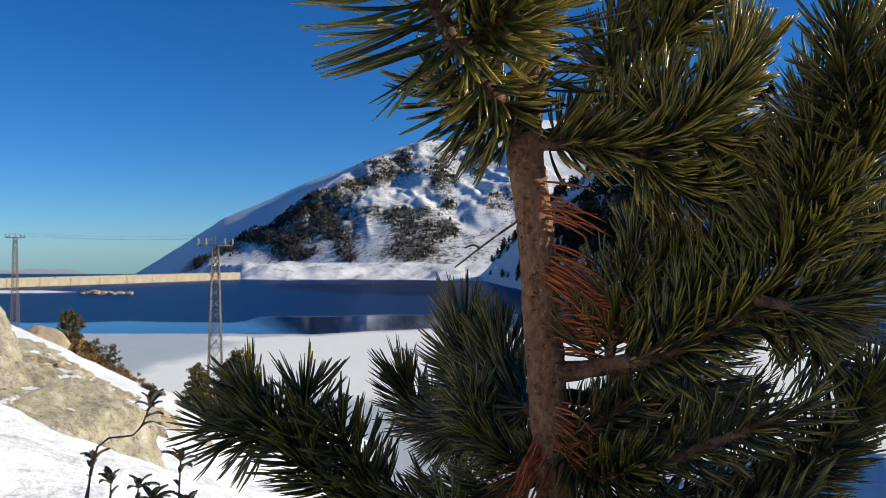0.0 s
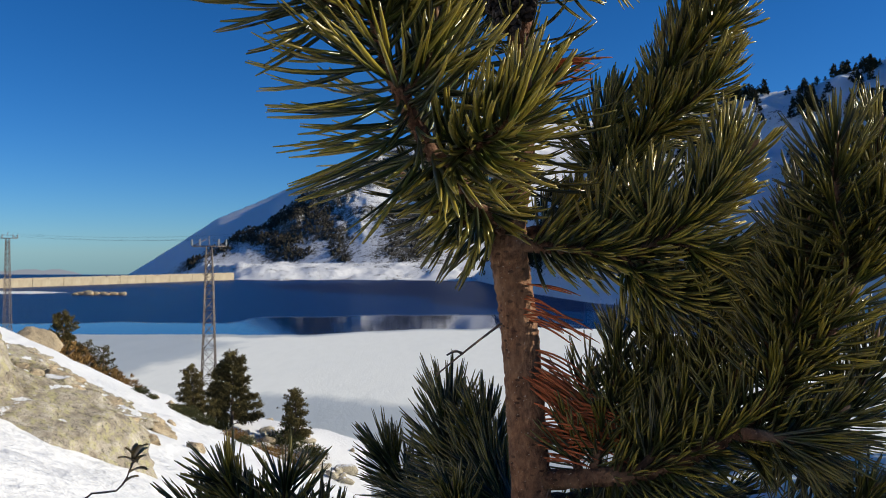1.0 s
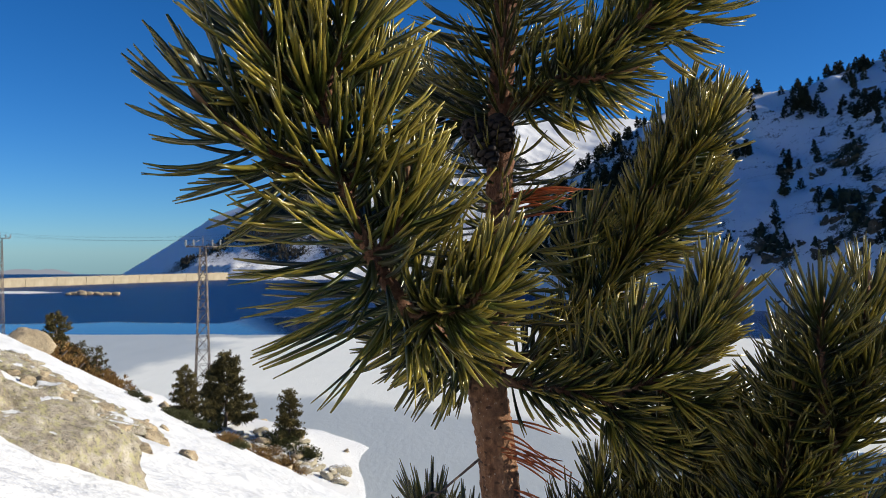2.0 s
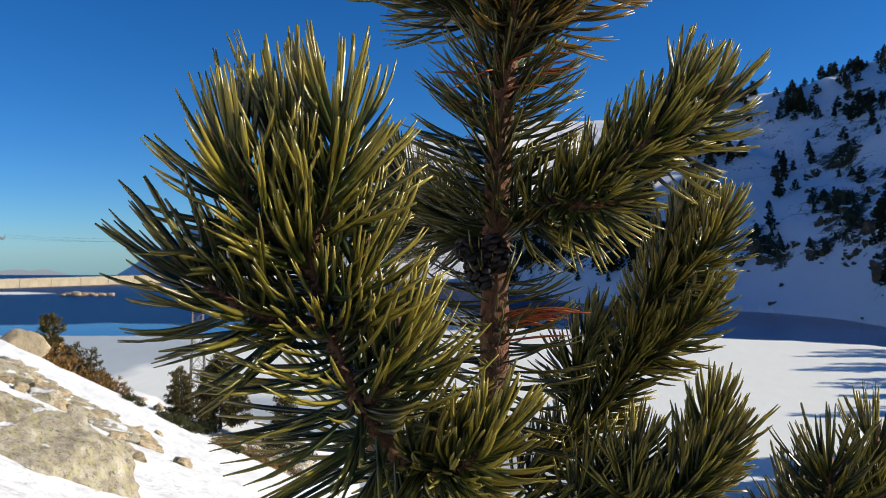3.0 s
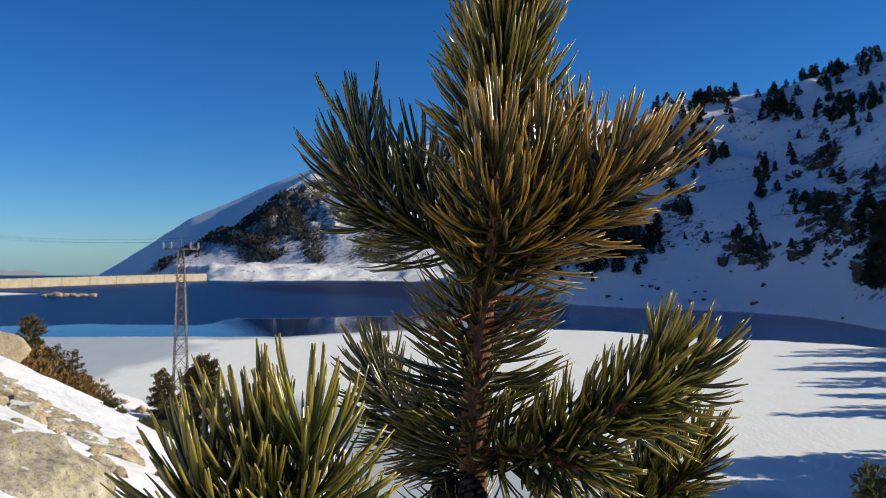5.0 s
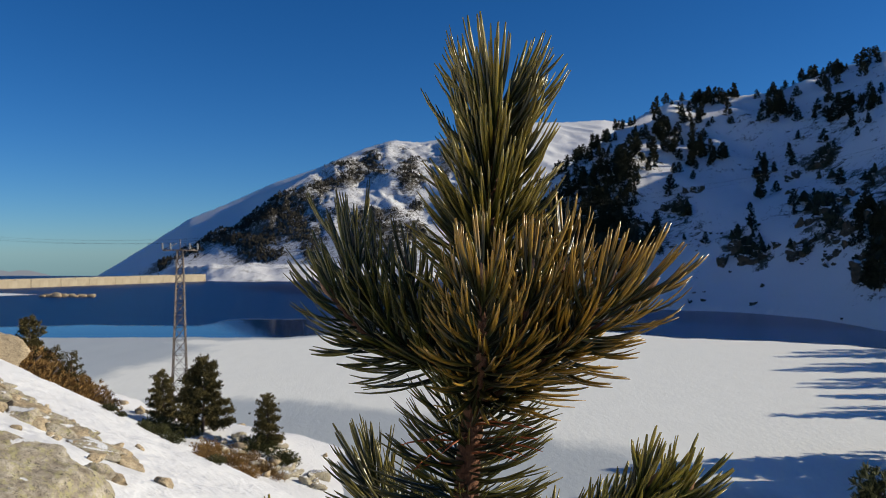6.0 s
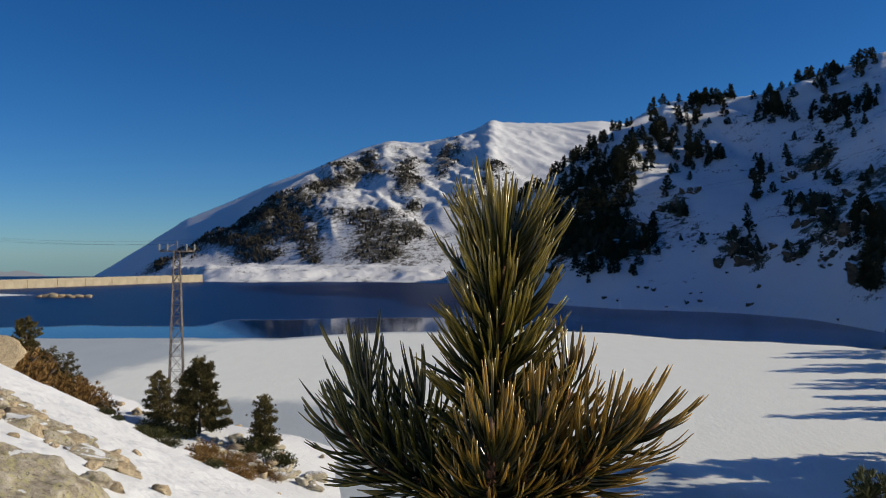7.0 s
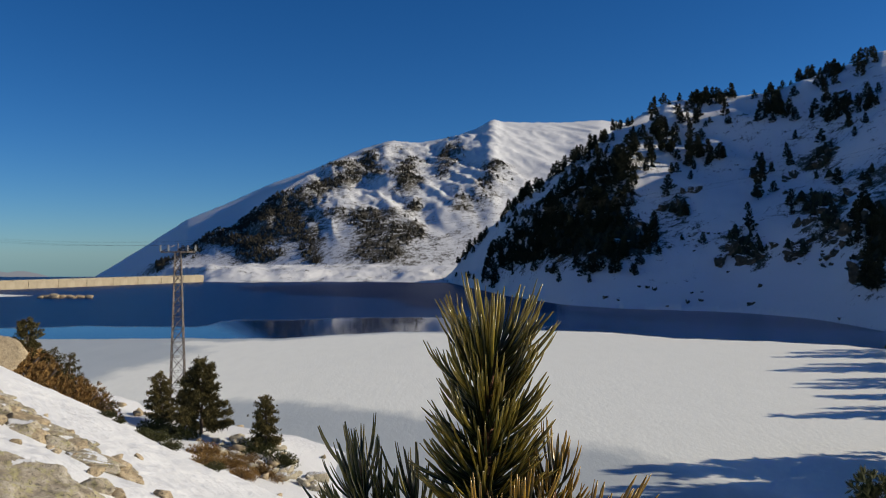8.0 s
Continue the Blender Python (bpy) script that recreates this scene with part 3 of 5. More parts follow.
def dam():
    a, b = Vector((-236, 780, 0)), Vector((-470, 385, 0))
    way = b - a
    yaw = math.atan2(way.y, way.x)
    root = tagged(new("dam", None), "long pale concrete dam closing the lake", "dam", kind="structure")
    root.matrix_world = Matrix.Translation(a) @ Matrix.Rotation(yaw, 4, "Z")
    n = 18
    step = way.length / n
    block = box("dam_block", step - 0.25, 7, 16, CONCRETE, 0.15)
    parapet = box("parapet", step - 0.1, 0.5, 1.1, CONCRETE, 0.05)
    post = box("lamp_post", 0.35, 0.35, 4.5, STEEL, 0.03)
    for i in range(n):
        x = (i + 0.5) * step
        part("dam_block", block, root).location = (x, 0, -2.2)
        part("parapet", parapet, root).location = (x, -2.9, 6.35)
        part("parapet", parapet, root).location = (x, 2.9, 6.35)
        if i % 2:
            part("lamp_post", post, root, "thin dark lamp post").location = (x, 3.3, 5.2)


dam()


def backdrop():
    """Far ridges and the plain under the sky: glowing sheets with the haze in their colour."""
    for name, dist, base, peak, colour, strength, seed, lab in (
            ("backdrop_haze", 4850, -420, -118, (0.42, 0.58, 0.74), 0.62, 5, "pale plain far beyond the dam, haze put into its glow"),
            ("backdrop_ridge", 4700, -420, -114, (0.36, 0.40, 0.47), 0.62, 8, "distant mountain ridge with a little snow, haze put into its glow")):
        us = np.linspace(-1.0, -0.30 if seed == 8 else 0.6, 160)
        z = peak + (22 * fbm(us * 22, us * 0, 5, seed) - 30 + 80 * smooth(-0.45, -0.51, us) if seed == 8 else 0 * us)
        d = dist / np.sqrt(1 + us ** 2)
        v = [(u * k, k, base) for u, k in zip(us, d)] + [(u * k, k, q) for u, k, q in zip(us, d, z)]
        n = len(us)
        tagged(new(name, mesh(name, v, [(i, i + 1, n + i + 1, n + i) for i in range(n - 1)], glowing_haze_material(name, colour, strength))), lab, "backdrop", kind="structure")


backdrop()

# ---- rocks ----


def rock_mesh(name, size, mat, seed, sub=3, rough=0.35, facets=13, cuts=()):
    rng = np.random.default_rng(seed)
    bm = bmesh.new()
    bmesh.ops.create_icosphere(bm, subdivisions=sub, radius=1)
    planes = [(Vector(v).normalized(), k) for v, k in cuts]
    for _ in range(facets):
        v = rng.normal(size=3)
        planes.append((Vector(v / np.linalg.norm(v)), rng.uniform(0.42, 0.85)))
    off = Vector(rng.uniform(0, 50, 3))
    for v in bm.verts:
        c = v.co.copy()
        for nrm, k in planes:
            d = c.dot(nrm)
            if d > k:
                c -= nrm * (d - k) * 0.97
        c *= 1 + rough * 0.5 * noise.fractal(c * 1.6 + off, 0.8, 2.2, 4) + 0.03 * noise.noise(c * 9 + off) + (0.012 * noise.noise(c * 26 + off) if sub > 4 else 0)
        v.co = Vector((c.x * size[0], c.y * size[1], c.z * size[2]))
    me = bpy.data.meshes.new(name)
    bm.to_mesh(me)
    bm.free()
    me.materials.append(mat)
    me.polygons.foreach_set("use_smooth", [True] * len(me.polygons))
    return me


def rock(x, y, size, seed, mat=None, sub=3, sink=0.3, turn=0.0, tilt=0.0, label="", name="boulder", rough=0.35, group="boulders on the slope"):
    ob = new(name, rock_mesh(name, size, mat or BOULDER, seed, sub, rough))
    ob.matrix_world = pose(x, y, height(x, y) + size[2] * (1 - 2 * sink), 0, tilt, turn)
    return tagged(ob, label or "tan granite boulder half buried in snow", "boulder", group)


big = new("boulder", rock_mesh("boulder", (1.36, 1.30, 0.90), GRANITE, 11, 6, 0.24, 0, (((0.31, -0.2, 0.85), 0.565), ((1, -0.1, 0.58), 0.66), ((0.15, -1, 0.25), 0.74))))
big.matrix_world = pose(-3.76, 5.90, 24.34, 0, 10, 0)
tagged(big, "large lichen-covered granite boulder beside the pine", "boulder", "boulders on the slope")
back = new("boulder", rock_mesh("boulder", (0.75, 0.6, 0.55), GRANITE, 17, 5, 0.35, 8))
back.matrix_world = pose(-4.2, 6.5, 25.04, 0, 12, 30)
tagged(back, "tan granite boulder behind the large lichened one", "boulder", "boulders on the slope")
rng = np.random.default_rng(20)
for k in range(34):                                   # flat slabs of an outcrop in a band down the slope
    q = (k + rng.uniform(0, 1)) / 34
    x, y = -7.6 + 3.1 * q, 12.6 - 1.2 * q + rng.uniform(-0.95, 0.95) * (1 - 0.75 * q)
    s = rng.uniform(0.26, 0.52) * (1 - 0.45 * q)
    rock(x, y, (s * rng.uniform(1.2, 1.7), s, s * rng.uniform(0.40, 0.55)), 100 + k, (GRANITE, BOULDER)[k % 3 == 0], 4, 0.34, rng.uniform(-30, 30), rng.uniform(8, 24), label="flat tan granite slab bedded in snow", rough=0.3)
for k in range(30):
    if k < 20:                                         # small rounded stones among the slabs
        q = rng.uniform(0, 1)
        x, y, s = -7.6 + 3.2 * q, 12.6 - 1.2 * q + rng.normal(0, 0.8), rng.uniform(0.06, 0.15)
    else:                                              # strewn singly down the slope
        y = rng.uniform(7.5, 16)
        x, s = rng.uniform(-0.55, -0.34) * y, rng.uniform(0.06, 0.16)
    rock(x, y, (s * rng.uniform(1.1, 1.6), s, s * rng.uniform(0.62, 0.85)), 150 + k, BOULDER, 3, 0.40, rng.uniform(0, 360), rng.uniform(-15, 15), rough=0.25)
rock(-3.96, 9.3, (0.26, 0.18, 0.13), 190, GRANITE, 4, 0.34, 10, 15)
for k in range(60):
    x, y = rng.uniform(-62, -14), rng.uniform(78, 118)
    if height(x, y) < 0.1:
        continue
    s = rng.uniform(0.3, 1.0)
    rock(x, y, (s * 1.4, s, s * 0.8), 300 + k, BOULDER, 2, 0.3, rng.uniform(0, 360), label="weathered boulder on the snowy lake bank", group="boulders on the bank")
rock(-0.562 * 100, 100, (4.4, 3.2, 4.4), 390, BOULDER, 4, 0.15, label="big tan boulder on the snowy lake bank", group="boulders on the bank")
for k, (u, s) in enumerate(((-0.505, 1.6), (-0.499, 2.2), (-0.492, 2.6), (-0.485, 2.8), (-0.479, 2.4), (-0.472, 2.2), (-0.464, 1.8), (-0.457, 2.4), (-0.451, 1.8), (-0.443, 2.0))):
    ob = new("islet_rock", rock_mesh("islet_rock", (s * 1.8, s, s * 0.8), BOULDER, 400 + k, 2))
    ob.location = (u * 488, 488 + 2 * (k % 3), s * 0.3)
    tagged(ob, "tan rock rising from the lake water", "rock", "islet rocks")

# ---- trees ----


def tuft_cloud(name, centres, sizes, dirs, mat, rng, blades=6, slim=1.0):
    """Many small tufts of narrow leaves as one crown."""
    V, Q = [], []
    for c, s, d in zip(centres, sizes, dirs):
        for _ in range(blades):
            w = d + rng.normal(size=3) * 0.55
            w /= np.linalg.norm(w)
            a = np.cross(w, rng.normal(size=3))
            a /= np.linalg.norm(a)
            k = len(V)
            V += [c - a * s * 0.16 * slim, c + w * s * 0.55 - a * s * 0.20 * slim, c + w * s, c + w * s * 0.55 + a * s * 0.20 * slim]
            Q.append((k, k + 1, k + 2, k + 3))
    return quads(name, np.array(V), Q, mat, False)


def conifer(h, seed, tufts, width=0.30, base=0.08, mat=None, ragged=0.5, name="conifer_tree", blades=6, size=0.075, slim=1.0, point=0.75):
    """A mountain pine: tapered trunk, tiers of limbs and an uneven crown of needle tufts. Foot at the origin."""
    rng = np.random.default_rng(seed)
    root = new(name, None)
    lean = rng.normal(0, 0.03, 2)
    tip = np.array([lean[0] * h, lean[1] * h, h])
    part("trunk", tube("trunk", [(0, 0, -0.3), tuple(tip * 0.5 + [0.02 * h, 0, 0]), tuple(tip * 0.97)], 0.028 * h, 0.005 * h, FARBARK, 7, 6, 0.08, rng), root)
    C, S, D = [], [], []
    limbs = []
    n = 26 if tufts < 800 else 46
    for i in range(n):
        f = base + (0.97 - base) * (i + rng.uniform(-0.4, 0.4)) / n
        az = i * 2.4 + rng.uniform(-0.5, 0.5)
        reach = h * width * (1 - f) ** point * rng.uniform(1 - ragged, 1.15) + 0.02 * h
        d = np.array([math.cos(az), math.sin(az), rng.uniform(0.0, 0.5)])
        p0 = tip * f
        p1 = p0 + d * reach
        limbs.append((p0, p1))
        m = max(3, int(tufts / n * (0.35 + 1.3 * (1 - f))))
        for _ in range(m):
            q = rng.uniform(0.25, 1.05)
            C.append(p0 + (p1 - p0) * q + rng.normal(size=3) * h * 0.022 + [0, 0, 0.02 * h * q])
            S.append(h * size * rng.uniform(0.6, 1.3))
            D.append(d * 0.7 + [0, 0, 0.5])
    for p0, p1 in limbs[::3]:
        part("limb", tube("limb", [tuple(p0), tuple((p0 + p1) / 2), tuple(p1)], 0.008 * h, 0.003 * h, FARBARK, 4, 4), root)
    part("crown", tuft_cloud("crown", C, S, D, mat or CONIFER, rng, blades, slim), root)
    return root


def bush(r, seed, mat, tufts=160, name="shrub"):
    rng = np.random.default_rng(seed)
    root = new(name, None)
    C, S, D = [], [], []
    for _ in range(tufts):
        v = rng.normal(size=3)
        v[2] = abs(v[2]) * 0.8
        v /= np.linalg.norm(v)
        C.append(v * r * rng.uniform(0.3, 1.0) * [1, 1, 0.75])
        S.append(r * rng.uniform(0.07, 0.16))
        D.append(v + [0, 0, 0.4])
    part("foliage", tuft_cloud("foliage", C, S, D, mat, rng, 10, 0.36), root)
    for k in range(4):
        a = k * 1.6
        part("stem", tube("stem", [(0, 0, -0.1 * r), (0.2 * r * math.cos(a), 0.2 * r * math.sin(a), 0.3 * r), (0.5 * r * math.cos(a), 0.5 * r * math.sin(a), 0.6 * r)], 0.04 * r, 0.02 * r, FARBARK, 4, 5), root)
    return root


def place(ob, x, y, dz=0.0, s=1.0, turn=0.0):
    ob.matrix_world = Matrix.Translation((x, y, height(x, y) - dz)) @ Matrix.Rotation(turn, 4, "Z") @ Matrix.Scale(s, 4)
    return ob


def bank_spot(u, el):
    d = np.linspace(70, 112, 90)
    h = land(u * d, d)[0]
    k = int(np.argmin(np.abs((h - EYE) / d - el)))
    return u * float(d[k]), float(d[k])


# rocks and low scrub in lines down the bank to the shore
rng = np.random.default_rng(26)
for k in range(46):
    q = rng.uniform(0, 1)
    u = -0.285 + 0.13 * q
    x, y = bank_spot(u, -0.236 - 0.058 * q + rng.normal(0, 0.006) + (0.012 if k % 3 == 0 else 0))
    s = rng.uniform(0.25, 1.0)
    rock(x, y, (s * rng.uniform(1.2, 2.2), s, s * rng.uniform(0.5, 0.9)), 430 + k, GRANITE, 3, 0.36, rng.uniform(0, 360), label="weathered boulder on the snowy lake bank", group="boulders on the bank")
for k in range(16):
    q = rng.uniform(0, 1)
    x, y = bank_spot(-0.275 + 0.07 * q, -0.240 - 0.045 * q + rng.normal(0, 0.003))
    place(tagged(bush(rng.uniform(0.7, 1.4), 480 + k, SCRUB, 160), "rusty brown leafless scrub on the snowy slope", "shrub", "scrub on the slope"), x, y, 0.1)

# trees on the lake bank, round the pylon foot
for k, (u, d, h, w, n, lab) in enumerate((
        (-0.303, 98, 9.0, 0.40, 2600, "dense dark green mountain pine beside the pylon"),
        (-0.352, 102, 6.6, 0.36, 1000, "young dark pine with open branches beside the pylon"),
        (-0.325, 101, 3.2, 0.34, 300, "low dark pine at the pylon foot"),
        (-0.222, 96, 6.8, 0.30, 1000, "slender ragged pine standing alone on the bank"),
        (-0.520, 108, 7.6, 0.38, 1500, "dense green pine on the snowy bank"),
        (-0.540, 110, 5.5, 0.34, 500, "small green pine among rusty scrub"),
        (-0.468, 103, 6.4, 0.34, 420, "small pine with brownish green needles"),
        (-0.488, 106, 5.6, 0.36, 380, "small pine with brownish green needles"))):
    place(tagged(conifer(h, 500 + k, int(n * 2.2), w, 0.04, BANKPINE, ragged=0.45, blades=9, size=0.046, slim=0.5, point=0.52), lab, "tree", "pines on the bank"), u * d, d, 0.2)
for k, (u, d, r, rusty) in enumerate((
        (-0.535, 103, 6.2, 1), (-0.512, 101, 6.0, 1), (-0.475, 101, 5.4, 1), (-0.455, 100, 4.8, 1), (-0.44, 97, 3.8, 1),
        (-0.235, 95, 2.6, 0), (-0.205, 93, 2.4, 0), (-0.30, 90, 2.2, 1), (-0.27, 88, 2.2, 1), (-0.25, 84, 1.8, 1), (-0.36, 98, 2.4, 0), (-0.33, 96, 2.6, 0), (-0.225, 88, 1.6, 1),
        (-0.42, 23.5, 0.30, 0), (-0.405, 23, 0.22, 0), (-0.375, 23, 0.32, 0), (-0.36, 22.5, 0.42, 0), (-0.34, 22, 0.36, 0), (-0.30, 21.5, 0.40, 1), (-0.285, 21, 0.3, 0))):
    place(tagged(bush(r, 540 + k, SCRUB if rusty else CONIFER, 900), "rusty brown leafless scrub on the snowy slope" if rusty else "dark dwarf pine scrub on the snowy slope", "shrub", "scrub on the slope"), u * d, d, 0.1 * r)

# wooded bank out to the right, whose shadows lie on the ice
rng = np.random.default_rng(61)
for k in range(26):
    if k < 10:                                         # tall close stand whose shade reaches far over the ice
        y, h, n = 78 + 26 * (k + rng.uniform(0, 1)) / 10, rng.uniform(14, 20), 300
    else:                                              # groups with gaps between them
        y, h, n = (131, 135, 139, 148, 151, 160, 164, 168, 171, 184, 188, 193, 207, 211, 216, 221)[k - 10] + rng.uniform(-1, 1), rng.uniform(9, 12) * (1.35 if k > 18 else 1), 300
    x = float(np.interp(y, [60, 95, 126, 222, 260], [46, 61, 77, 127, 150])) + rng.uniform(0, 9)
    place(tagged(conifer(h, 570 + k, n, 0.30, 0.08, ragged=0.45, blades=5, size=0.085), "dark pine on the wooded lake shore", "tree", "pines on the east bank"), x, y, 0.2)
place(tagged(conifer(11.4, 598, 5000, 0.27, 0.05, ragged=0.4, blades=9, size=0.034, slim=0.5), "dark pine standing below the slope", "tree", "pines on the east bank"), 16.9, 30, 0.3)
# pines added out of view to the right, keeping sun off the low shoots
for k, (x, y, h, w) in enumerate(((1.80, 0.56, 2.42, 0.36), (1.35, 0.86, 2.38, 0.30), (1.10, 0.45, 1.66, 0.28))):
    place(tagged(conifer(h, 599 - k, 1500, w, 0.05, ragged=0.25), "unseen dense pine added to shade the young pine", "tree"), x, y, 0.04)
# one more added unseen behind the camera, to cut the fill light
place(tagged(conifer(1.5, 595, 1000, 0.34, 0.05, ragged=0.25), "unseen dense pine added to shade the young pine", "tree"), 0.75, -1.25, 0.03)
rng = np.random.default_rng(63)
for k in range(15):                                   # unseen low scrub added about the pine's foot, blocking light off the snow
    a = rng.uniform(0, 6.28)
    q = rng.uniform(0.35, 1.25)
    x, y = 0.25 + q * math.cos(a), 0.55 + 0.8 * q * math.sin(a)
    if x < -0.25 and y > 0.6:
        continue
    place(tagged(bush(rng.uniform(0.38, 0.52), 620 + k, CONIFER, 260), "unseen low dark scrub added about the pine's foot to cut snow bounce", "shrub", "undergrowth"), x, y, 0.03)

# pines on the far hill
MODELS = [conifer(10.0, 600 + k, 430, (0.32, 0.38, 0.28, 0.42)[k], 0.05, HILLPINE_SHADE, ragged=0.4, blades=5, size=0.085) for k in range(4)]
for o in MODELS:
    tagged(o, "dark mountain pine on the shaded snowy hill", "tree", "pines on the hill")
rng = np.random.default_rng(77)


def hill_point(u, f):
    s, e, r = hill_params(np.array([u]))
    d = float(s[0] + f * (r[0] - s[0]))
    return u * d, d


def hill_spot(u, el):
    """Where the hill, at bearing u, stands at the slope el over the eye."""
    s, e, r = hill_params(np.array([u]))
    d = np.linspace(float(s[0]), float(r[0]), 120)
    h = land(u * d, d)[0]
    k = int(np.argmax((h - EYE) / d >= el)) if ((h - EYE) / d >= el).any() else 119
    return u * float(d[k]), float(d[k])


spots = []
for k in range(150):                                    # along the skyline, in groups
    u = rng.uniform(0.03, 0.60)
    if fbm(np.array([u * 16]), np.array([0.5]), 3, 91)[0] < -0.22 + (0.5 if u > 0.27 and k > 60 else 0):
        continue
    spots.append((*hill_point(u, rng.uniform(0.93, 1.01)), rng.uniform(0.4, 0.95), u > 0.2))
for k in range(70):                                    # down the edge of the nose and along its foot
    u = rng.uniform(0.015, 0.22)
    spots.append((*hill_point(u, rng.uniform(0.75, 1.0) if k < 42 else rng.uniform(0.08, 0.35)), rng.uniform(0.35, 0.8), False))
# groves: bearing, slope over the eye, half sizes, shear, number
for (u0, e0, ru, re, shear, n) in ((0.206, 0.085, 0.05, 0.044, 0.5, 46), (0.16, 0.022, 0.046, 0.028, 0.3, 38), (0.082, -0.005, 0.03, 0.02, 0.3, 30), (0.227, 0.011, 0.039, 0.023, 0, 24), (0.314, 0.112, 0.039, 0.011, 0.2, 18), (0.333, 0.188, 0.035, 0.008, 0.1, 14), (0.413, 0.177, 0.021, 0.018, 0.2, 16), (0.397, 0.098, 0.008, 0.025, 0, 8), (0.503, 0.17, 0.03, 0.025, 0.2, 14), (0.529, 0, 0.021, 0.06, 0, 34), (0.612, 0.05, 0.042, 0.071, 0, 26), (0.117, 0.036, 0.028, 0.013, 0.6, 14), (0.209, -0.021, 0.042, 0.008, 0, 8), (0.28, 0.149, 0.018, 0.018, 0.3, 10), (0.36, 0.1, 0.16, 0.09, 0.3, 40), (0.31, 0.17, 0.05, 0.02, 0, 16), (0.30, 0.13, 0.03, 0.012, 0.3, 12), (0.12, 0.02, 0.06, 0.03, 0.9, 20), (0.16, 0.07, 0.05, 0.03, 0.9, 24), (0.5, 0.19, 0.05, 0.02, 0.2, 14), (0.245, 0.128, 0.035, 0.028, 0.7, 36), (0.335, 0.193, 0.03, 0.008, 0.1, 16), (0.42, 0.182, 0.02, 0.016, 0.2, 12), (0.51, 0.222, 0.04, 0.010, 0.3, 8)):
    for _ in range(n):
        q = rng.uniform(-1, 1)
        u = u0 + ru * q
        el = e0 + re * rng.uniform(-1, 1) * math.sqrt(1 - 0.7 * q * q) + shear * ru * q
        spots.append((*hill_spot(u, min(el, float(np.interp(u, HILL_U, HILL_E)) - 0.004)), rng.uniform(0.45, 1.05), u > 0.24))
near_spots = [s for s in spots if s[3]][:290]
wood_spots = [s for s in spots if s not in near_spots]
for k, (x, y, s, _) in enumerate(near_spots):
    o = MODELS[k % 4]
    s *= 1.08
    m = Matrix.Translation((x, y, height(x, y) - 0.4)) @ Matrix.Rotation(rng.uniform(0, 6.28), 4, "Z")
    c = o
    if k >= 4:
        c = copy_thing(o, m)
    else:
        c.matrix_world = m
    c.scale = (s, s, s * rng.uniform(0.9, 1.15))
crowns = []
for o in MODELS:
    me = next(c for c in o.children if c.name.startswith("crown")).data
    co = np.empty(len(me.vertices) * 3, dtype=np.float32)
    me.vertices.foreach_get("co", co)
    crowns.append(co.reshape(-1, 3))
V = []
for k, (x, y, s, _) in enumerate(wood_spots):
    a = rng.uniform(0, 6.28)
    turn = np.array([[math.cos(a), -math.sin(a), 0], [math.sin(a), math.cos(a), 0], [0, 0, rng.uniform(0.9, 1.15)]])
    V.append(crowns[k % 4] @ turn.T * s * 1.15 + [x, y, height(x, y) - 0.4])
V = np.concatenate(V)
tagged(new("hill_wood", quads("hill_wood", V, np.arange(len(V)).reshape(-1, 4), HILLPINE_SHADE, False)), "dense dark pine wood on the nose of the hill", "wood", kind="stuff")


def far_wood(name, points, lo, hi, mat, label, seed, wide=0.30):
    """Uncountable far conifers: ragged cones of three tiers on one mesh."""
    r = np.random.default_rng(seed)
    V, F = [], []
    for x, y, z in points:
        h = r.uniform(lo, hi)
        w = h * wide * r.uniform(0.7, 1.3)
        for k0, k1, s in ((0.0, 0.55, 1.0), (0.25, 0.8, 0.75), (0.55, 1.05, 0.5)):
            n = len(V)
            a0 = r.uniform(0, 6.28)
            for i in range(5):
                a = a0 + i * 1.2566
                q = w * s * r.uniform(0.6, 1.25)
                V.append((x + q * math.cos(a), y + q * math.sin(a), z - 0.5 + h * (k0 + r.uniform(0.0, 0.15))))
            V.append((x + r.normal(0, 0.06) * h, y, z - 0.5 + h * k1))
            F += [(n + i, n + (i + 1) % 5, n + 5) for i in range(5)]
    ob = new(name, mesh(name, V, F, mat, False))
    return tagged(ob, label, "wood", kind="stuff")


wr = np.random.default_rng(81)
n = 60000
uu, gg = wr.uniform(-0.36, 0.16, n), wr.uniform(0.0, 0.95, n)
dd = np.interp(uu, *FOOT_R) + gg * (np.interp(uu, *FAR_R) - np.interp(uu, *FOOT_R))
hh, bb = land(uu * dd, dd)
clump = bb + 0.3 * fbm(uu * dd / 40, dd / 40, 4, 83)
keep = np.where(clump + 0.10 * wr.normal(size=n) > 0.77)[0][:5500]
far_wood("mountain_scrub", [(uu[i] * dd[i], dd[i], hh[i]) for i in keep], 2.2, 6.0, MOUNTAINPINE, "dark scrub and small pines scattered over the mountain", 82, 0.5)
n = 9000
uu, ff = wr.uniform(0.01, 0.60, n), wr.uniform(0.05, 1.0, n)
ss, ee, rr = hill_params(uu)
dd = ss + ff * (rr - ss)
hh, bb = land(uu * dd, dd)
clump = bb + 0.35 * fbm(uu * dd / 30, dd / 30, 4, 85) + 0.10 * smooth(0.24, 0.12, uu)
keep = np.where(clump + 0.12 * wr.normal(size=n) > 0.78)[0][:700]
far_wood("hill_scrub", [(uu[i] * dd[i], dd[i], hh[i]) for i in keep], 2.5, 6.5, HILLPINE_SHADE, "dark pines and scrub thick on the shaded hill", 84, 0.55)

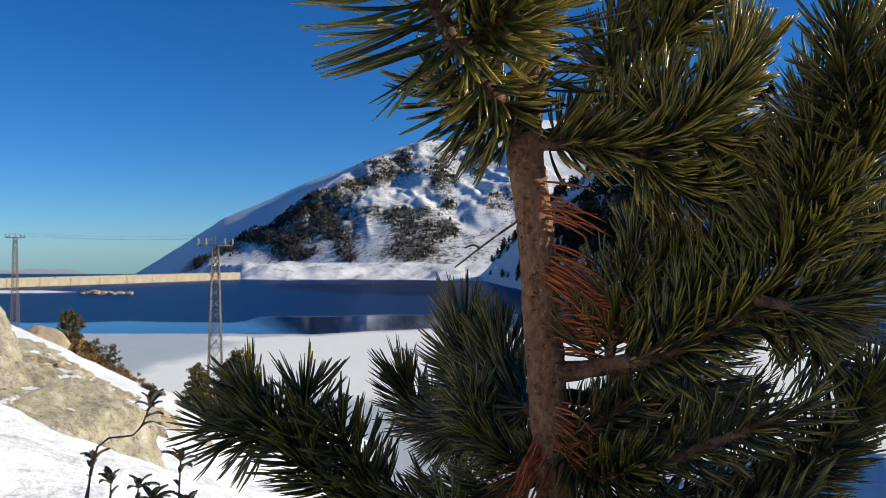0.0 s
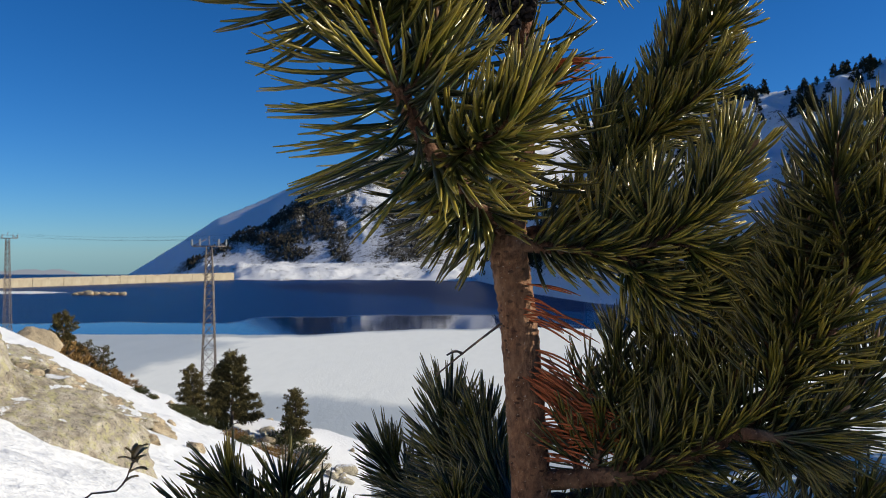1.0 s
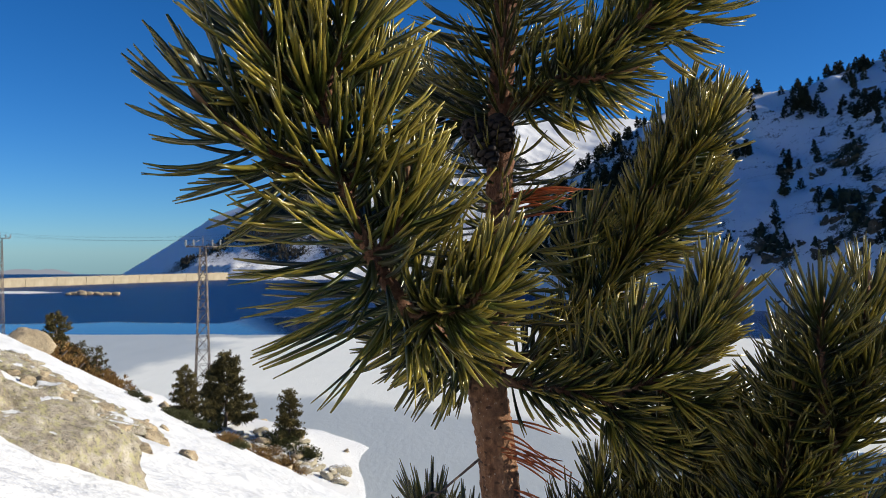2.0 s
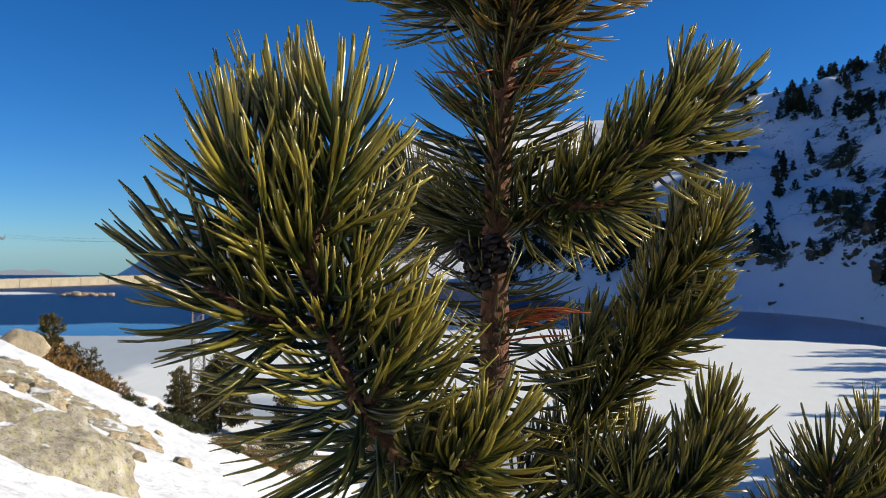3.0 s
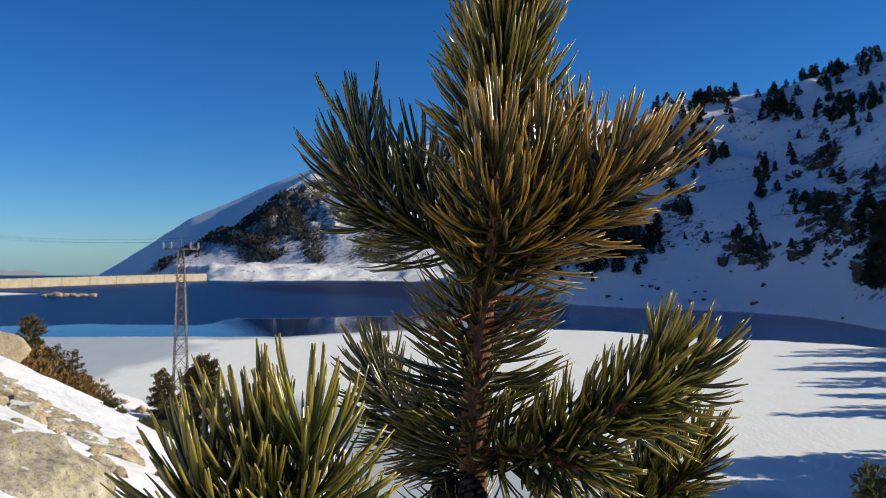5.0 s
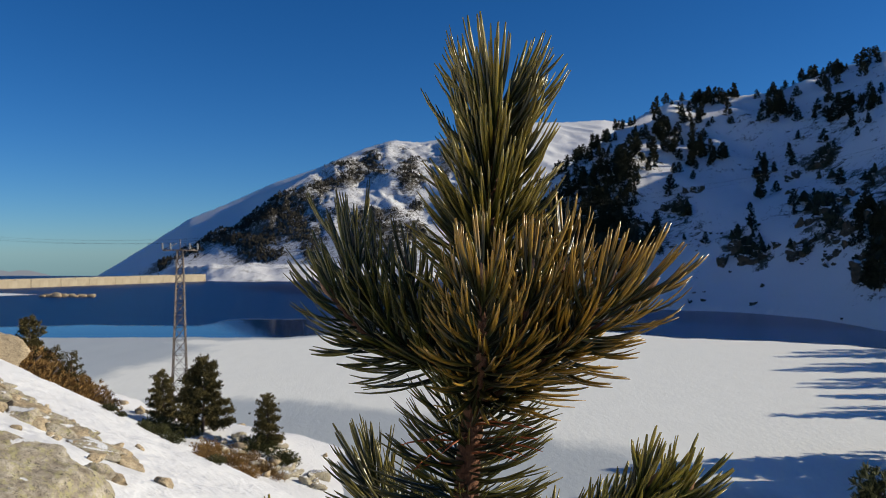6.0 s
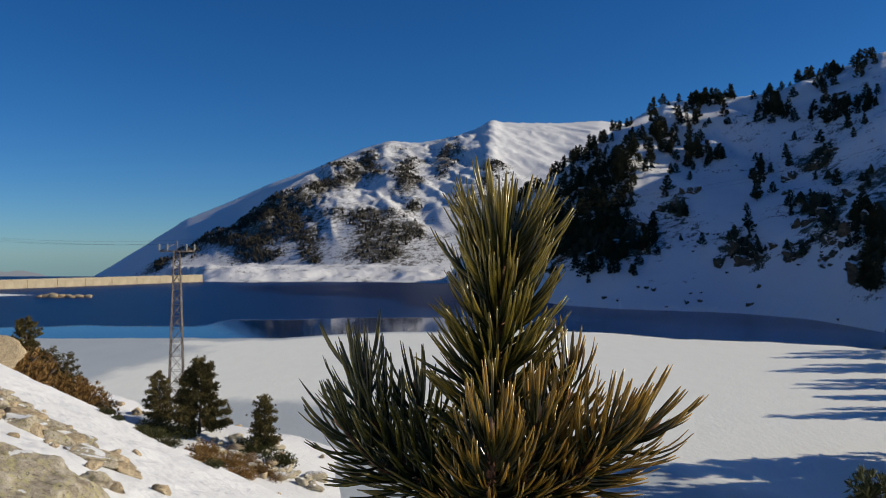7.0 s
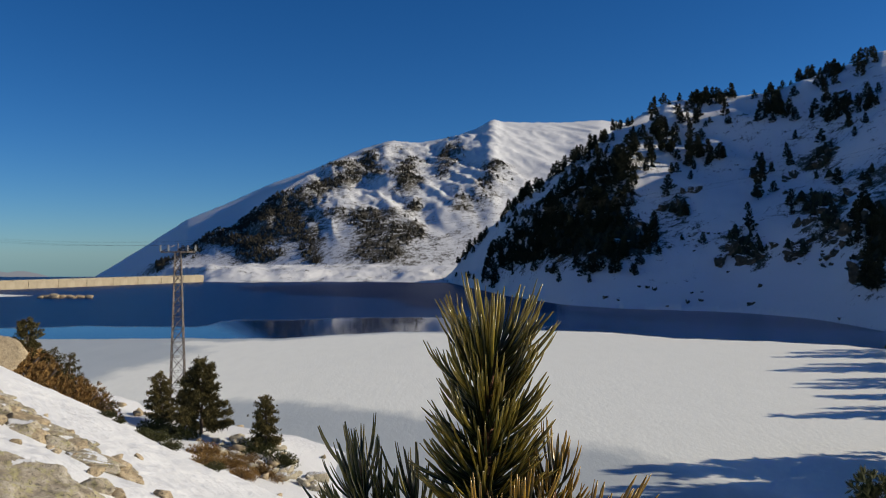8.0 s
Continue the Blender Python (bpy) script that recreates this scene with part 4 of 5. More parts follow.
# dark crags on the hill
for k, (u, el, w, hgt) in enumerate(((0.291, 0.061, 6, 5), (0.305, 0.075, 5, 4), (0.372, 0.008, 7, 6), (0.39, -0.005, 6, 5), (0.471, 0.046, 6, 6), (0.457, 0.013, 7, 5), (0.439, -0.005, 6, 4), (0.487, 0.022, 5, 6), (0.462, 0.107, 7, 5), (0.476, 0.121, 5, 4), (0.506, 0.071, 6, 5), (0.521, 0.036, 6, 7), (0.531, -0.014, 6, 8), (0.209, 0.008, 8, 5), (0.181, 0.036, 7, 5), (0.238, 0.036, 6, 6), (0.146, -0.007, 6, 4), (0.333, 0.2, 7, 3), (0.492, 0.199, 6, 3), (0.429, 0.075, 3, 2), (0.489, -0.007, 4, 3), (0.195, 0.085, 7, 6))):
    x, y = hill_spot(u, el)
    for q in range(4):
        cx, cy = x + rng.normal(0, w * 0.8), y + rng.normal(0, w * 0.35)
        cw, ch = w * rng.uniform(0.55, 1.05), hgt * rng.uniform(0.5, 1.0)
        ob = new("crag", rock_mesh("crag", (cw, cw * 0.7, ch), CLIFF, 700 + k * 5 + q, 4, 1.1, 14))
        ob.matrix_world = pose(cx, cy, height(cx, cy) - ch * 0.15, rng.uniform(-25, 25), rng.uniform(-25, 25), rng.uniform(0, 360))
        tagged(ob, "dark rock crag patched with snow on the hill", "rock", "crags on the hill")
for k in range(30):
    x, y = hill_point(rng.uniform(0.2, 0.55), rng.uniform(0.01, 0.30) ** 1.2)
    s = rng.uniform(0.7, 1.9)
    ob = new("shore_rock", rock_mesh("shore_rock", (s * 1.4, s, s), CLIFF, 760 + k, 2, 0.5))
    ob.matrix_world = pose(x, y, height(x, y), 0, 0, rng.uniform(0, 360))
    tagged(ob, "dark boulder in the snow above the lake shore", "boulder", "boulders above the shore")

# ---- pylons and cables ----


def strut(p, q, r, mat=STEEL, name="brace"):
    p, q = np.array(p), np.array(q)
    return tube(name, [tuple(p), tuple(q)], r, r, mat, 2, 4)


def pylon(x, y, h, turn, label):
    root = tagged(new("pylon", None), label, "pylon", "pylons")
    root.matrix_world = pose(x, y, height(x, y) - 0.3, 0, 0, turn)

    def leg(i, z):
        w = 1.05 * (1 - z / h) + 0.36 * (z / h)
        return np.array([w * (1, -1, -1, 1)[i], w * (1, 1, -1, -1)[i], z])
    for i in range(4):
        part("leg", strut(leg(i, 0), leg(i, h), 0.085, name="leg"), root)
    z, k = 0.4, 0
    while z < h - 0.8:
        dz = 1.1 + 1.2 * (1 - z / h)
        z2 = min(z + dz, h)
        for i in range(4):
            j = (i + 1) % 4
            part("brace", strut(leg(i, z), leg(j, z2), 0.042), root)
            part("brace", strut(leg(j, z), leg(i, z2), 0.042), root)
            part("brace", strut(leg(i, z2), leg(j, z2), 0.04), root)
        z = z2
    for zz, half in ((h, 2.2),):
        arm = part("cross_arm", strut((-half, 0, zz), (half, 0, zz), 0.12, name="cross_arm"), root)
        for sx in (-1, 1):
            part("arm_stay", strut((sx * half, 0, zz), (sx * 0.4, 0, zz + 0.9), 0.05, name="arm_stay"), root)
        for px in ((-half, -half * 0.55, half * 0.55, half) if zz == h else (-half, half)):
            ins = tube("insulator", [(px, 0, zz + 0.1), (px, 0, zz + 0.55), (px, 0, zz + 0.95)], 0.14, 0.09, INSULATOR, 7, 8, 0.2)
            part("insulator", ins, root, "pale stacked insulator")
    part("peak", strut((0, 0, h), (0, 0, h + 1.4), 0.06, name="peak"), root)
    return root


P1 = (-0.3316 * 105, 105.0)
P2 = (-0.592 * 185, 185.0)
pylon(*P1, 27.0 - height(*P1) + 0.3, 12, "tall rusty lattice steel pylon on the lake bank")
pylon(*P2, 29.6 - height(*P2) + 0.3, 12, "tall lattice steel pylon farther along the bank")


def cable(p, q, sag):
    p, q = np.array(p, dtype=float), np.array(q, dtype=float)
    pts = [tuple(p + (q - p) * f - np.array([0, 0, sag * 4 * f * (1 - f)])) for f in np.linspace(0, 1, 13)]
    tagged(new("power_cable", tube("power_cable", pts, 0.014, 0.014, CABLE, 40, 4)), "thin aluminium power cable hanging between pylons", "cable", "power cables")


for dx, dz in ((-2.2, 0.9), (0.0, 1.4), (2.2, 0.9)):
    c, s = math.cos(radians(12)), math.sin(radians(12))
    a = (P1[0] + dx * c, P1[1] + dx * s, 27.0 + dz)
    b = (P2[0] + dx * c, P2[1] + dx * s, 29.6 + dz)
    cable(a, b, 0.6)
    cable(a, (330 + dx, 420 + 2 * dx, 128 + dz * 2), 16)

# ---- the young pine ----


class Needles:
    """Collects curved blunt needles of lens-shaped section; the map holds the place along the needle and a random number."""
    WIDTH = (0.70, 0.94, 1.0, 1.0, 0.96, 0.80, 0.34)

    def __init__(self):
        self.base, self.dir, self.aim, self.curl, self.len, self.w = [], [], [], [], [], []

    def add(self, base, way, aim, curl, length, w):
        self.base.append(base), self.dir.append(way), self.aim.append(aim), self.curl.append(curl), self.len.append(length), self.w.append(w)

    def mesh(self, name, mat, seed):
        rng = np.random.default_rng(seed)
        n, R = len(self.base), len(self.WIDTH)
        c, D, A = np.array(self.base), np.array(self.dir), np.array(self.aim)
        K, L, W = np.array(self.curl), np.array(self.len), np.array(self.w)
        side = np.cross(D, rng.normal(size=(n, 3)))
        side /= np.linalg.norm(side, axis=1)[:, None]
        V = np.empty((n, R, 4, 3))
        uv = np.empty((n, R, 4, 2))
        rnd = rng.uniform(0, 1, n)
        for r in range(R):
            s = r / (R - 1)
            d = D * (1 - K * s)[:, None] + A * (K * s)[:, None]
            d /= np.linalg.norm(d, axis=1)[:, None]
            if r:
                c = c + d * (L / (R - 1))[:, None]
            up = np.cross(side, d)
            w = W * self.WIDTH[r]
            for k, (a, b) in enumerate(((1, 0), (0, 0.6), (-1, 0), (0, -0.6))):
                V[:, r, k] = c + side * (w * a)[:, None] + up * (w * b)[:, None]
                uv[:, r, k, 0], uv[:, r, k, 1] = s, rnd
        idx = np.arange(n * R * 4).reshape(n, R, 4)
        q = [np.stack([idx[:, r, k], idx[:, r, (k + 1) % 4], idx[:, r + 1, (k + 1) % 4], idx[:, r + 1, k]], -1) for r in range(R - 1) for k in range(4)]
        q.append(idx[:, R - 1, :])
        q = np.concatenate(q)
        me = quads(name, V.reshape(-1, 3), q, mat)
        lay = me.uv_layers.new(name="UVMap")
        li = np.empty(len(me.loops), dtype=np.int32)
        me.loops.foreach_get("vertex_index", li)
        lay.data.foreach_set("uv", uv.reshape(-1, 2)[li].astype(np.float32).ravel())
        return me


def clothe(pts, start, per_m, length, seed, spread=(66, 30), up=0.5, curl=0.75, w=0.0013, stiff=0.5, taper=-0.20):
    """Needles in pairs round a shoot: they stand off it, then curve towards its tip and the light."""
    rng = np.random.default_rng(seed)
    nd = Needles()
    p = spline(pts, 80)
    tan, a, b = frames_along(p)
    seg = np.concatenate([[0], np.cumsum(np.linalg.norm(np.diff(p, axis=0), axis=1))])
    total = seg[-1]
    count = int(total * (1 - start) * per_m * 0.60)
    for i in range(count):
        f = start + (1 - start) * (i + rng.uniform(0, 1)) / count
        k = min(79, int(np.interp(f * total, seg, np.arange(80))))
        th = i * 2.39996 + rng.uniform(-0.4, 0.4)
        out = math.cos(th) * a[k] + math.sin(th) * b[k]
        g = smooth(0.70, 1.0, f)
        ang = radians(max(6, spread[0] + (spread[1] - spread[0]) * g + rng.normal(0, 6.5 + 2 * g)))
        L = length * rng.uniform(0.80, 1.10) * (1.0 + taper * (f - 0.5)) * (1 + (0.5 - stiff) * (0.9 if 0.36 < f < 0.62 else -1.1 if f <= 0.36 else 0))
        aim = tan[k] + np.array([0, 0, up]) + rng.normal(size=3) * 0.11
        aim /= np.linalg.norm(aim)
        c = curl * rng.uniform(0.6, 1.15) * (stiff + (1 - stiff) * smooth(0.30, 0.80, f))
        jit = rng.normal(size=3) * 0.08
        for pair in (-1, 1):
            d = tan[k] * math.cos(ang) + (out + jit + pair * rng.uniform(0.02, 0.10) * np.cross(tan[k], out)) * math.sin(ang)
            d /= np.linalg.norm(d)
            nd.add(p[k] + out * 0.0015, d, aim, min(0.95, c * rng.uniform(0.85, 1.15)), L * rng.uniform(0.93, 1.05), w * rng.uniform(0.85, 1.15))
    return nd


# tip buds end the shoots
pine = tagged(new("young_pine", None), "young mountain pine sapling with long green needles and a dark cone", "tree")
TRUNK = [(0.075, 0.60, 24.80), (0.070, 0.60, 25.3), (0.062, 0.60, 25.70), (0.059, 0.60, 25.817), (0.051, 0.60, 25.915), (0.0435, 0.605, 26.021), (0.036, 0.605, 26.08),
         (0.044, 0.607, 26.153), (0.045, 0.610, 26.213), (0.047, 0.605, 26.313), (0.053, 0.597, 26.391), (0.060, 0.60, 26.432), (0.064, 0.60, 26.519), (0.068, 0.597, 26.596)]


def trunk_mesh():
    n, sides = 620, 36
    p = spline(TRUNK, n)
    _, a, b = frames_along(p)
    rng = np.random.default_rng(9)
    z = p[:, 2]
    r = np.interp(z, [24.8, 25.8, 26.02, 26.08, 26.1, 26.25, 26.39, 26.45, 26.60], [0.023, 0.0152, 0.0134, 0.0140, 0.0112, 0.0095, 0.0078, 0.0052, 0.0032])
    th = np.arange(sides) * 2 * math.pi / sides
    # pegs left by fallen needles wind up the stem
    pegs = np.zeros((n, sides))
    k = 0
    zz = 25.5
    while zz < 26.56:
        rr = float(np.interp(zz, z, r))
        i0, i1 = np.searchsorted(z, [zz - 0.008, zz + 0.008])
        dth = (th - k * 2.39996 + math.pi) % (2 * math.pi) - math.pi
        dz = (z[i0:i1] - zz)[:, None]
        size = rng.uniform(0.7, 1.3)
        pegs[i0:i1] += size * (np.exp(-((dth[None, :] * rr / 0.0021) ** 2 + (dz / 0.0016) ** 2)) - 0.8 * np.exp(-((dth[None, :] * rr / 0.0020) ** 2 + ((dz - 0.0026) / 0.0014) ** 2)))
        k += 1
        zz += 0.0011
    verts = []
    for i in range(n):
        for s in range(sides):
            q = math.cos(th[s]) * a[i] + math.sin(th[s]) * b[i]
            lump = 0.09 * noise.noise(Vector((q[0] * 2, q[1] * 2, z[i] * 60))) + 0.06 * noise.noise(Vector((q[0] * 5, q[1] * 5, z[i] * 260)))
            verts.append(p[i] + q * (r[i] * (1 + lump) + 0.0008 * pegs[i, s]))
    faces = [(i * sides + k, i * sides + (k + 1) % sides, (i + 1) * sides + (k + 1) % sides, (i + 1) * sides + k) for i in range(n - 1) for k in range(sides)]
    return mesh("trunk", verts, faces, BARK)


part("trunk", trunk_mesh(), pine, "reddish brown scaly bark with leaf scars")
# name: points; base radius; where needles begin; pairs a metre; needle length; golden (sun-painted, or amber) or not;
# parent
SHOOTS = [
    ("A1", [(0.039, 0.6, 26.09), (0.008, 0.545, 26.113), (-0.014, 0.515, 26.135), (-0.033, 0.49, 26.167), (-0.042, 0.482, 26.189), (-0.051, 0.475, 26.219), (-0.061, 0.462, 26.265), (-0.069, 0.452, 26.312)], 0.0066, 0.1, 1500, 0.06, 1, ""),
    ("A1t", [(-0.056, 0.47, 26.239), (-0.076, 0.455, 26.262), (-0.086, 0.445, 26.282), (-0.09, 0.44, 26.301)], 0.0034, 0.1, 1400, 0.056, 1, "A1"),
    ("A1u", [(-0.058, 0.466, 26.251), (-0.048, 0.462, 26.277), (-0.043, 0.46, 26.3), (-0.042, 0.458, 26.32)], 0.0034, 0.1, 1400, 0.056, 1, "A1"),
    ("A1r", [(-0.013, 0.515, 26.134), (0.011, 0.48, 26.138), (0.028, 0.46, 26.148), (0.035, 0.452, 26.161)], 0.0034, 0.15, 1900, 0.045, 1, "A1"),
    ("A1l", [(-0.049, 0.476, 26.214), (-0.075, 0.455, 26.219), (-0.096, 0.442, 26.232), (-0.111, 0.437, 26.246)], 0.0034, 0.12, 1300, 0.054, 0, "A1"),
    ("A1m", [(-0.047, 0.48, 26.202), (-0.037, 0.478, 26.226), (-0.032, 0.48, 26.247), (-0.03, 0.485, 26.266)], 0.0034, 0.1, 1200, 0.05, 1, "A1"),
    ("A1n", [(-0.034, 0.489, 26.168), (-0.02, 0.485, 26.18), (-0.014, 0.485, 26.197), (-0.013, 0.487, 26.213)], 0.0034, 0.1, 1300, 0.046, 1, "A1"),
    ("A2", [(0.046, 0.605, 26.088), (0.07, 0.625, 26.095), (0.101, 0.64, 26.114), (0.132, 0.65, 26.147), (0.154, 0.655, 26.194), (0.177, 0.66, 26.247), (0.198, 0.665, 26.294)], 0.005, 0.1, 2652, 0.036, 1, ""),
    ("A2b", [(0.163, 0.655, 26.216), (0.193, 0.64, 26.245), (0.209, 0.63, 26.278)], 0.0034, 0.05, 2496, 0.036, 1, "A2"),
    ("A2c", [(0.14, 0.65, 26.164), (0.176, 0.64, 26.19), (0.199, 0.63, 26.219)], 0.0034, 0.05, 2340, 0.036, 1, "A2"),
    ("A3", [(0.046, 0.6, 26.081), (0.074, 0.58, 26.079), (0.11, 0.57, 26.076), (0.137, 0.56, 26.085), (0.162, 0.55, 26.108), (0.188, 0.545, 26.14)], 0.0047, 0.12, 2028, 0.036, 1, ""),
    ("A3b", [(0.152, 0.558, 26.096), (0.174, 0.565, 26.124), (0.183, 0.565, 26.154)], 0.0034, 0.1, 2496, 0.036, 1, "A3"),
    ("A3c", [(0.131, 0.562, 26.082), (0.13, 0.575, 26.104), (0.138, 0.58, 26.126)], 0.0034, 0.1, 2184, 0.036, 1, "A3"),
    ("A3d", [(0.141, 0.558, 26.086), (0.167, 0.55, 26.073), (0.187, 0.545, 26.074)], 0.0034, 0.1, 2340, 0.036, 1, "A3"),
    ("A4", [(0.038, 0.6, 26.089), (0.005, 0.585, 26.098), (-0.018, 0.575, 26.107), (-0.033, 0.57, 26.123)], 0.005, 0.1, 1500, 0.042, 0, ""),
    ("B1", [(0.053, 0.6, 26.273), (0.084, 0.575, 26.286), (0.107, 0.56, 26.301), (0.129, 0.547, 26.317), (0.147, 0.538, 26.338), (0.155, 0.533, 26.353)], 0.0054, 0.1, 2000, 0.047, 1, ""),
    ("B1b", [(0.123, 0.55, 26.313), (0.149, 0.545, 26.32), (0.166, 0.54, 26.335), (0.176, 0.537, 26.348)], 0.0034, 0.1, 1700, 0.047, 1, "B1"),
    ("B1c", [(0.084, 0.575, 26.286), (0.102, 0.55, 26.283), (0.117, 0.54, 26.285)], 0.0034, 0.1, 1500, 0.047, 1, "B1"),
    ("B2", [(0.049, 0.61, 26.268), (0.017, 0.65, 26.275), (-0.012, 0.68, 26.293), (-0.03, 0.7, 26.32)], 0.0045, 0.08, 1900, 0.056, 0, ""),
    ("C1", [(0.053, 0.6, 26.403), (0.018, 0.605, 26.422), (-0.01, 0.61, 26.448), (-0.028, 0.615, 26.476), (-0.033, 0.62, 26.499)], 0.0045, 0.14, 1500, 0.056, 0, ""),
    ("C1b", [(0.025, 0.604, 26.415), (-0.005, 0.595, 26.431), (-0.027, 0.59, 26.447), (-0.042, 0.59, 26.465)], 0.0034, 0.1, 1300, 0.054, 0, "C1"),
    ("C1c", [(0.029, 0.604, 26.414), (0.015, 0.62, 26.449), (0.007, 0.63, 26.48)], 0.0034, 0.1, 1300, 0.052, 0, "C1"),
    ("C2", [(0.056, 0.6, 26.392), (0.097, 0.58, 26.423), (0.131, 0.57, 26.449), (0.16, 0.565, 26.471)], 0.0045, 0.12, 1600, 0.054, 1, ""),
    ("C2b", [(0.088, 0.584, 26.416), (0.109, 0.6, 26.458), (0.117, 0.61, 26.501)], 0.0034, 0.1, 1400, 0.052, 1, "C2"),
    ("C2c", [(0.091, 0.583, 26.419), (0.12, 0.56, 26.448), (0.133, 0.55, 26.474)], 0.0034, 0.15, 1400, 0.054, 1, "C2"),
    ("C3", [(0.055, 0.6, 26.389), (0.056, 0.56, 26.418), (0.056, 0.535, 26.447), (0.055, 0.525, 26.476)], 0.0045, 0.12, 1700, 0.054, 1, ""),
    ("C4", [(0.056, 0.6, 26.391), (0.073, 0.57, 26.423), (0.083, 0.56, 26.452), (0.087, 0.56, 26.478)], 0.004, 0.12, 1500, 0.054, 1, ""),
    ("D1", [(0.051, 0.6, 25.91), (0.088, 0.575, 25.919), (0.122, 0.55, 25.93), (0.158, 0.53, 25.951), (0.192, 0.515, 25.982), (0.216, 0.505, 26.015), (0.234, 0.5, 26.056), (0.246, 0.5, 26.107), (0.252, 0.5, 26.152)], 0.0074, 0.18, 1875, 0.0383, 1, ""),
    ("D1b", [(0.171, 0.525, 25.961), (0.197, 0.5, 25.963), (0.222, 0.49, 25.982)], 0.0034, 0.1, 1875, 0.0355, 0, "D1"),
    ("D1c", [(0.192, 0.515, 25.982), (0.202, 0.505, 26.025), (0.207, 0.5, 26.059), (0.21, 0.5, 26.09)], 0.0034, 0.12, 2125, 0.0369, 0, "D1"),
    ("D2", [(0.049, 0.6, 25.888), (0.019, 0.675, 25.868), (-0.006, 0.725, 25.894), (-0.014, 0.75, 25.933)], 0.0066, 0.15, 2511, 0.0562, 0, ""),
    ("D2b", [(0.019, 0.675, 25.868), (-0.031, 0.8, 25.824), (-0.067, 0.85, 25.838), (-0.081, 0.85, 25.867)], 0.00408, 0.15, 2220, 0.0515, 0, "D2"),
    ("D2c", [(0.032, 0.65, 25.875), (0.024, 0.7, 25.898), (0.016, 0.725, 25.929)], 0.00408, 0.15, 2247, 0.048, 0, "D2"),
    ("D3", [(0.045, 0.6, 25.839), (-0.021, 0.646, 25.791), (-0.08, 0.672, 25.778), (-0.13, 0.686, 25.802), (-0.17, 0.695, 25.838), (-0.197, 0.699, 25.866), (-0.206, 0.7, 25.882)], 0.00744, 0.14, 1990, 0.0492, 0, ""),
    ("D3b", [(-0.074, 0.672, 25.778), (-0.095, 0.676, 25.807), (-0.113, 0.679, 25.839), (-0.124, 0.68, 25.855)], 0.00408, 0.1, 1627, 0.0465, 0, "D3"),
    ("D3c", [(-0.141, 0.688, 25.812), (-0.15, 0.692, 25.85), (-0.151, 0.694, 25.879)], 0.00408, 0.1, 1718, 0.0479, 0, "D3"),
    ("D4", [(0.055, 0.6, 25.894), (0.127, 0.66, 25.884), (0.198, 0.7, 25.901), (0.24, 0.72, 25.935)], 0.006, 0.2, 875, 0.0383, 0, ""),
    ("D5", [(0.1, 0.56, 25.923), (0.133, 0.57, 25.955), (0.144, 0.58, 25.995), (0.138, 0.585, 26.022)], 0.0034, 0.12, 2250, 0.0355, 0, "D1"),
    ("D6", [(0.058, 0.59, 25.832), (0.115, 0.54, 25.858), (0.158, 0.5, 25.888), (0.197, 0.48, 25.91)], 0.006, 0.2, 1125, 0.0355, 0, ""),
    ("D7", [(0.06, 0.6, 25.81), (0.145, 0.62, 25.813), (0.221, 0.63, 25.835), (0.272, 0.63, 25.86)], 0.006, 0.2, 812, 0.0376, 0, ""),
    ("D8", [(0.06, 0.59, 25.8), (0.11, 0.53, 25.8), (0.16, 0.49, 25.83), (0.19, 0.47, 25.855)], 0.006, 0.15, 1250, 0.0369, 0, ""),
    ("D11", [(0.06, 0.6, 25.8), (0.02, 0.55, 25.79), (-0.01, 0.52, 25.81), (-0.02, 0.51, 25.83)], 0.006, 0.15, 1750, 0.0342, 0, ""),
    ("D17", [(0.058, 0.595, 25.86), (0.085, 0.56, 25.845), (0.105, 0.53, 25.86)], 0.005, 0.1, 2500, 0.0328, 0, ""),
    ("D19", [(0.052, 0.6, 25.88), (0.085, 0.62, 25.87), (0.11, 0.63, 25.89)], 0.005, 0.1, 2250, 0.0342, 0, ""),
    ("D21", [(0.06, 0.595, 25.79), (0.13, 0.58, 25.8), (0.208, 0.56, 25.835), (0.237, 0.54, 25.88), (0.257, 0.52, 25.927)], 0.006, 0.35, 1875, 0.0355, 0, ""),
    ("D22", [(0.06, 0.6, 25.77), (0.14, 0.61, 25.79), (0.22, 0.62, 25.815), (0.27, 0.62, 25.845), (0.305, 0.62, 25.89)], 0.006, 0.4, 1875, 0.0369, 0, ""),
    ("D23", [(0.164, 0.475, 25.973), (0.215, 0.5, 25.965), (0.24, 0.51, 25.985), (0.256, 0.515, 26.022)], 0.0034, 0.15, 1875, 0.0355, 0, "D1"),
    ("D24", [(0.058, 0.6, 25.83), (0.02, 0.62, 25.845), (0, 0.63, 25.866), (-0.005, 0.635, 25.89)], 0.005, 0.1, 2750, 0.0342, 0, ""),
    ("D26", [(0.092, 0.573, 25.919), (0.102, 0.575, 25.959), (0.111, 0.58, 25.99), (0.113, 0.585, 26.018)], 0.0034, 0.1, 1875, 0.0342, 0, "D1"),
    ("D27", [(0.115, 0.54, 25.93), (0.15, 0.55, 25.97), (0.17, 0.56, 26.01), (0.18, 0.565, 26.04)], 0.0034, 0.1, 2500, 0.0355, 0, "D1"),
    ("F1", [(0.062, 0.6, 25.6), (0, 0.5, 25.58), (-0.08, 0.42, 25.6), (-0.13, 0.39, 25.66)], 0.007, 0.25, 1000, 0.052, 0, ""),
    ("F2", [(0.062, 0.6, 25.62), (0.15, 0.56, 25.6), (0.25, 0.53, 25.62), (0.32, 0.52, 25.69)], 0.007, 0.25, 1000, 0.052, 0, ""),
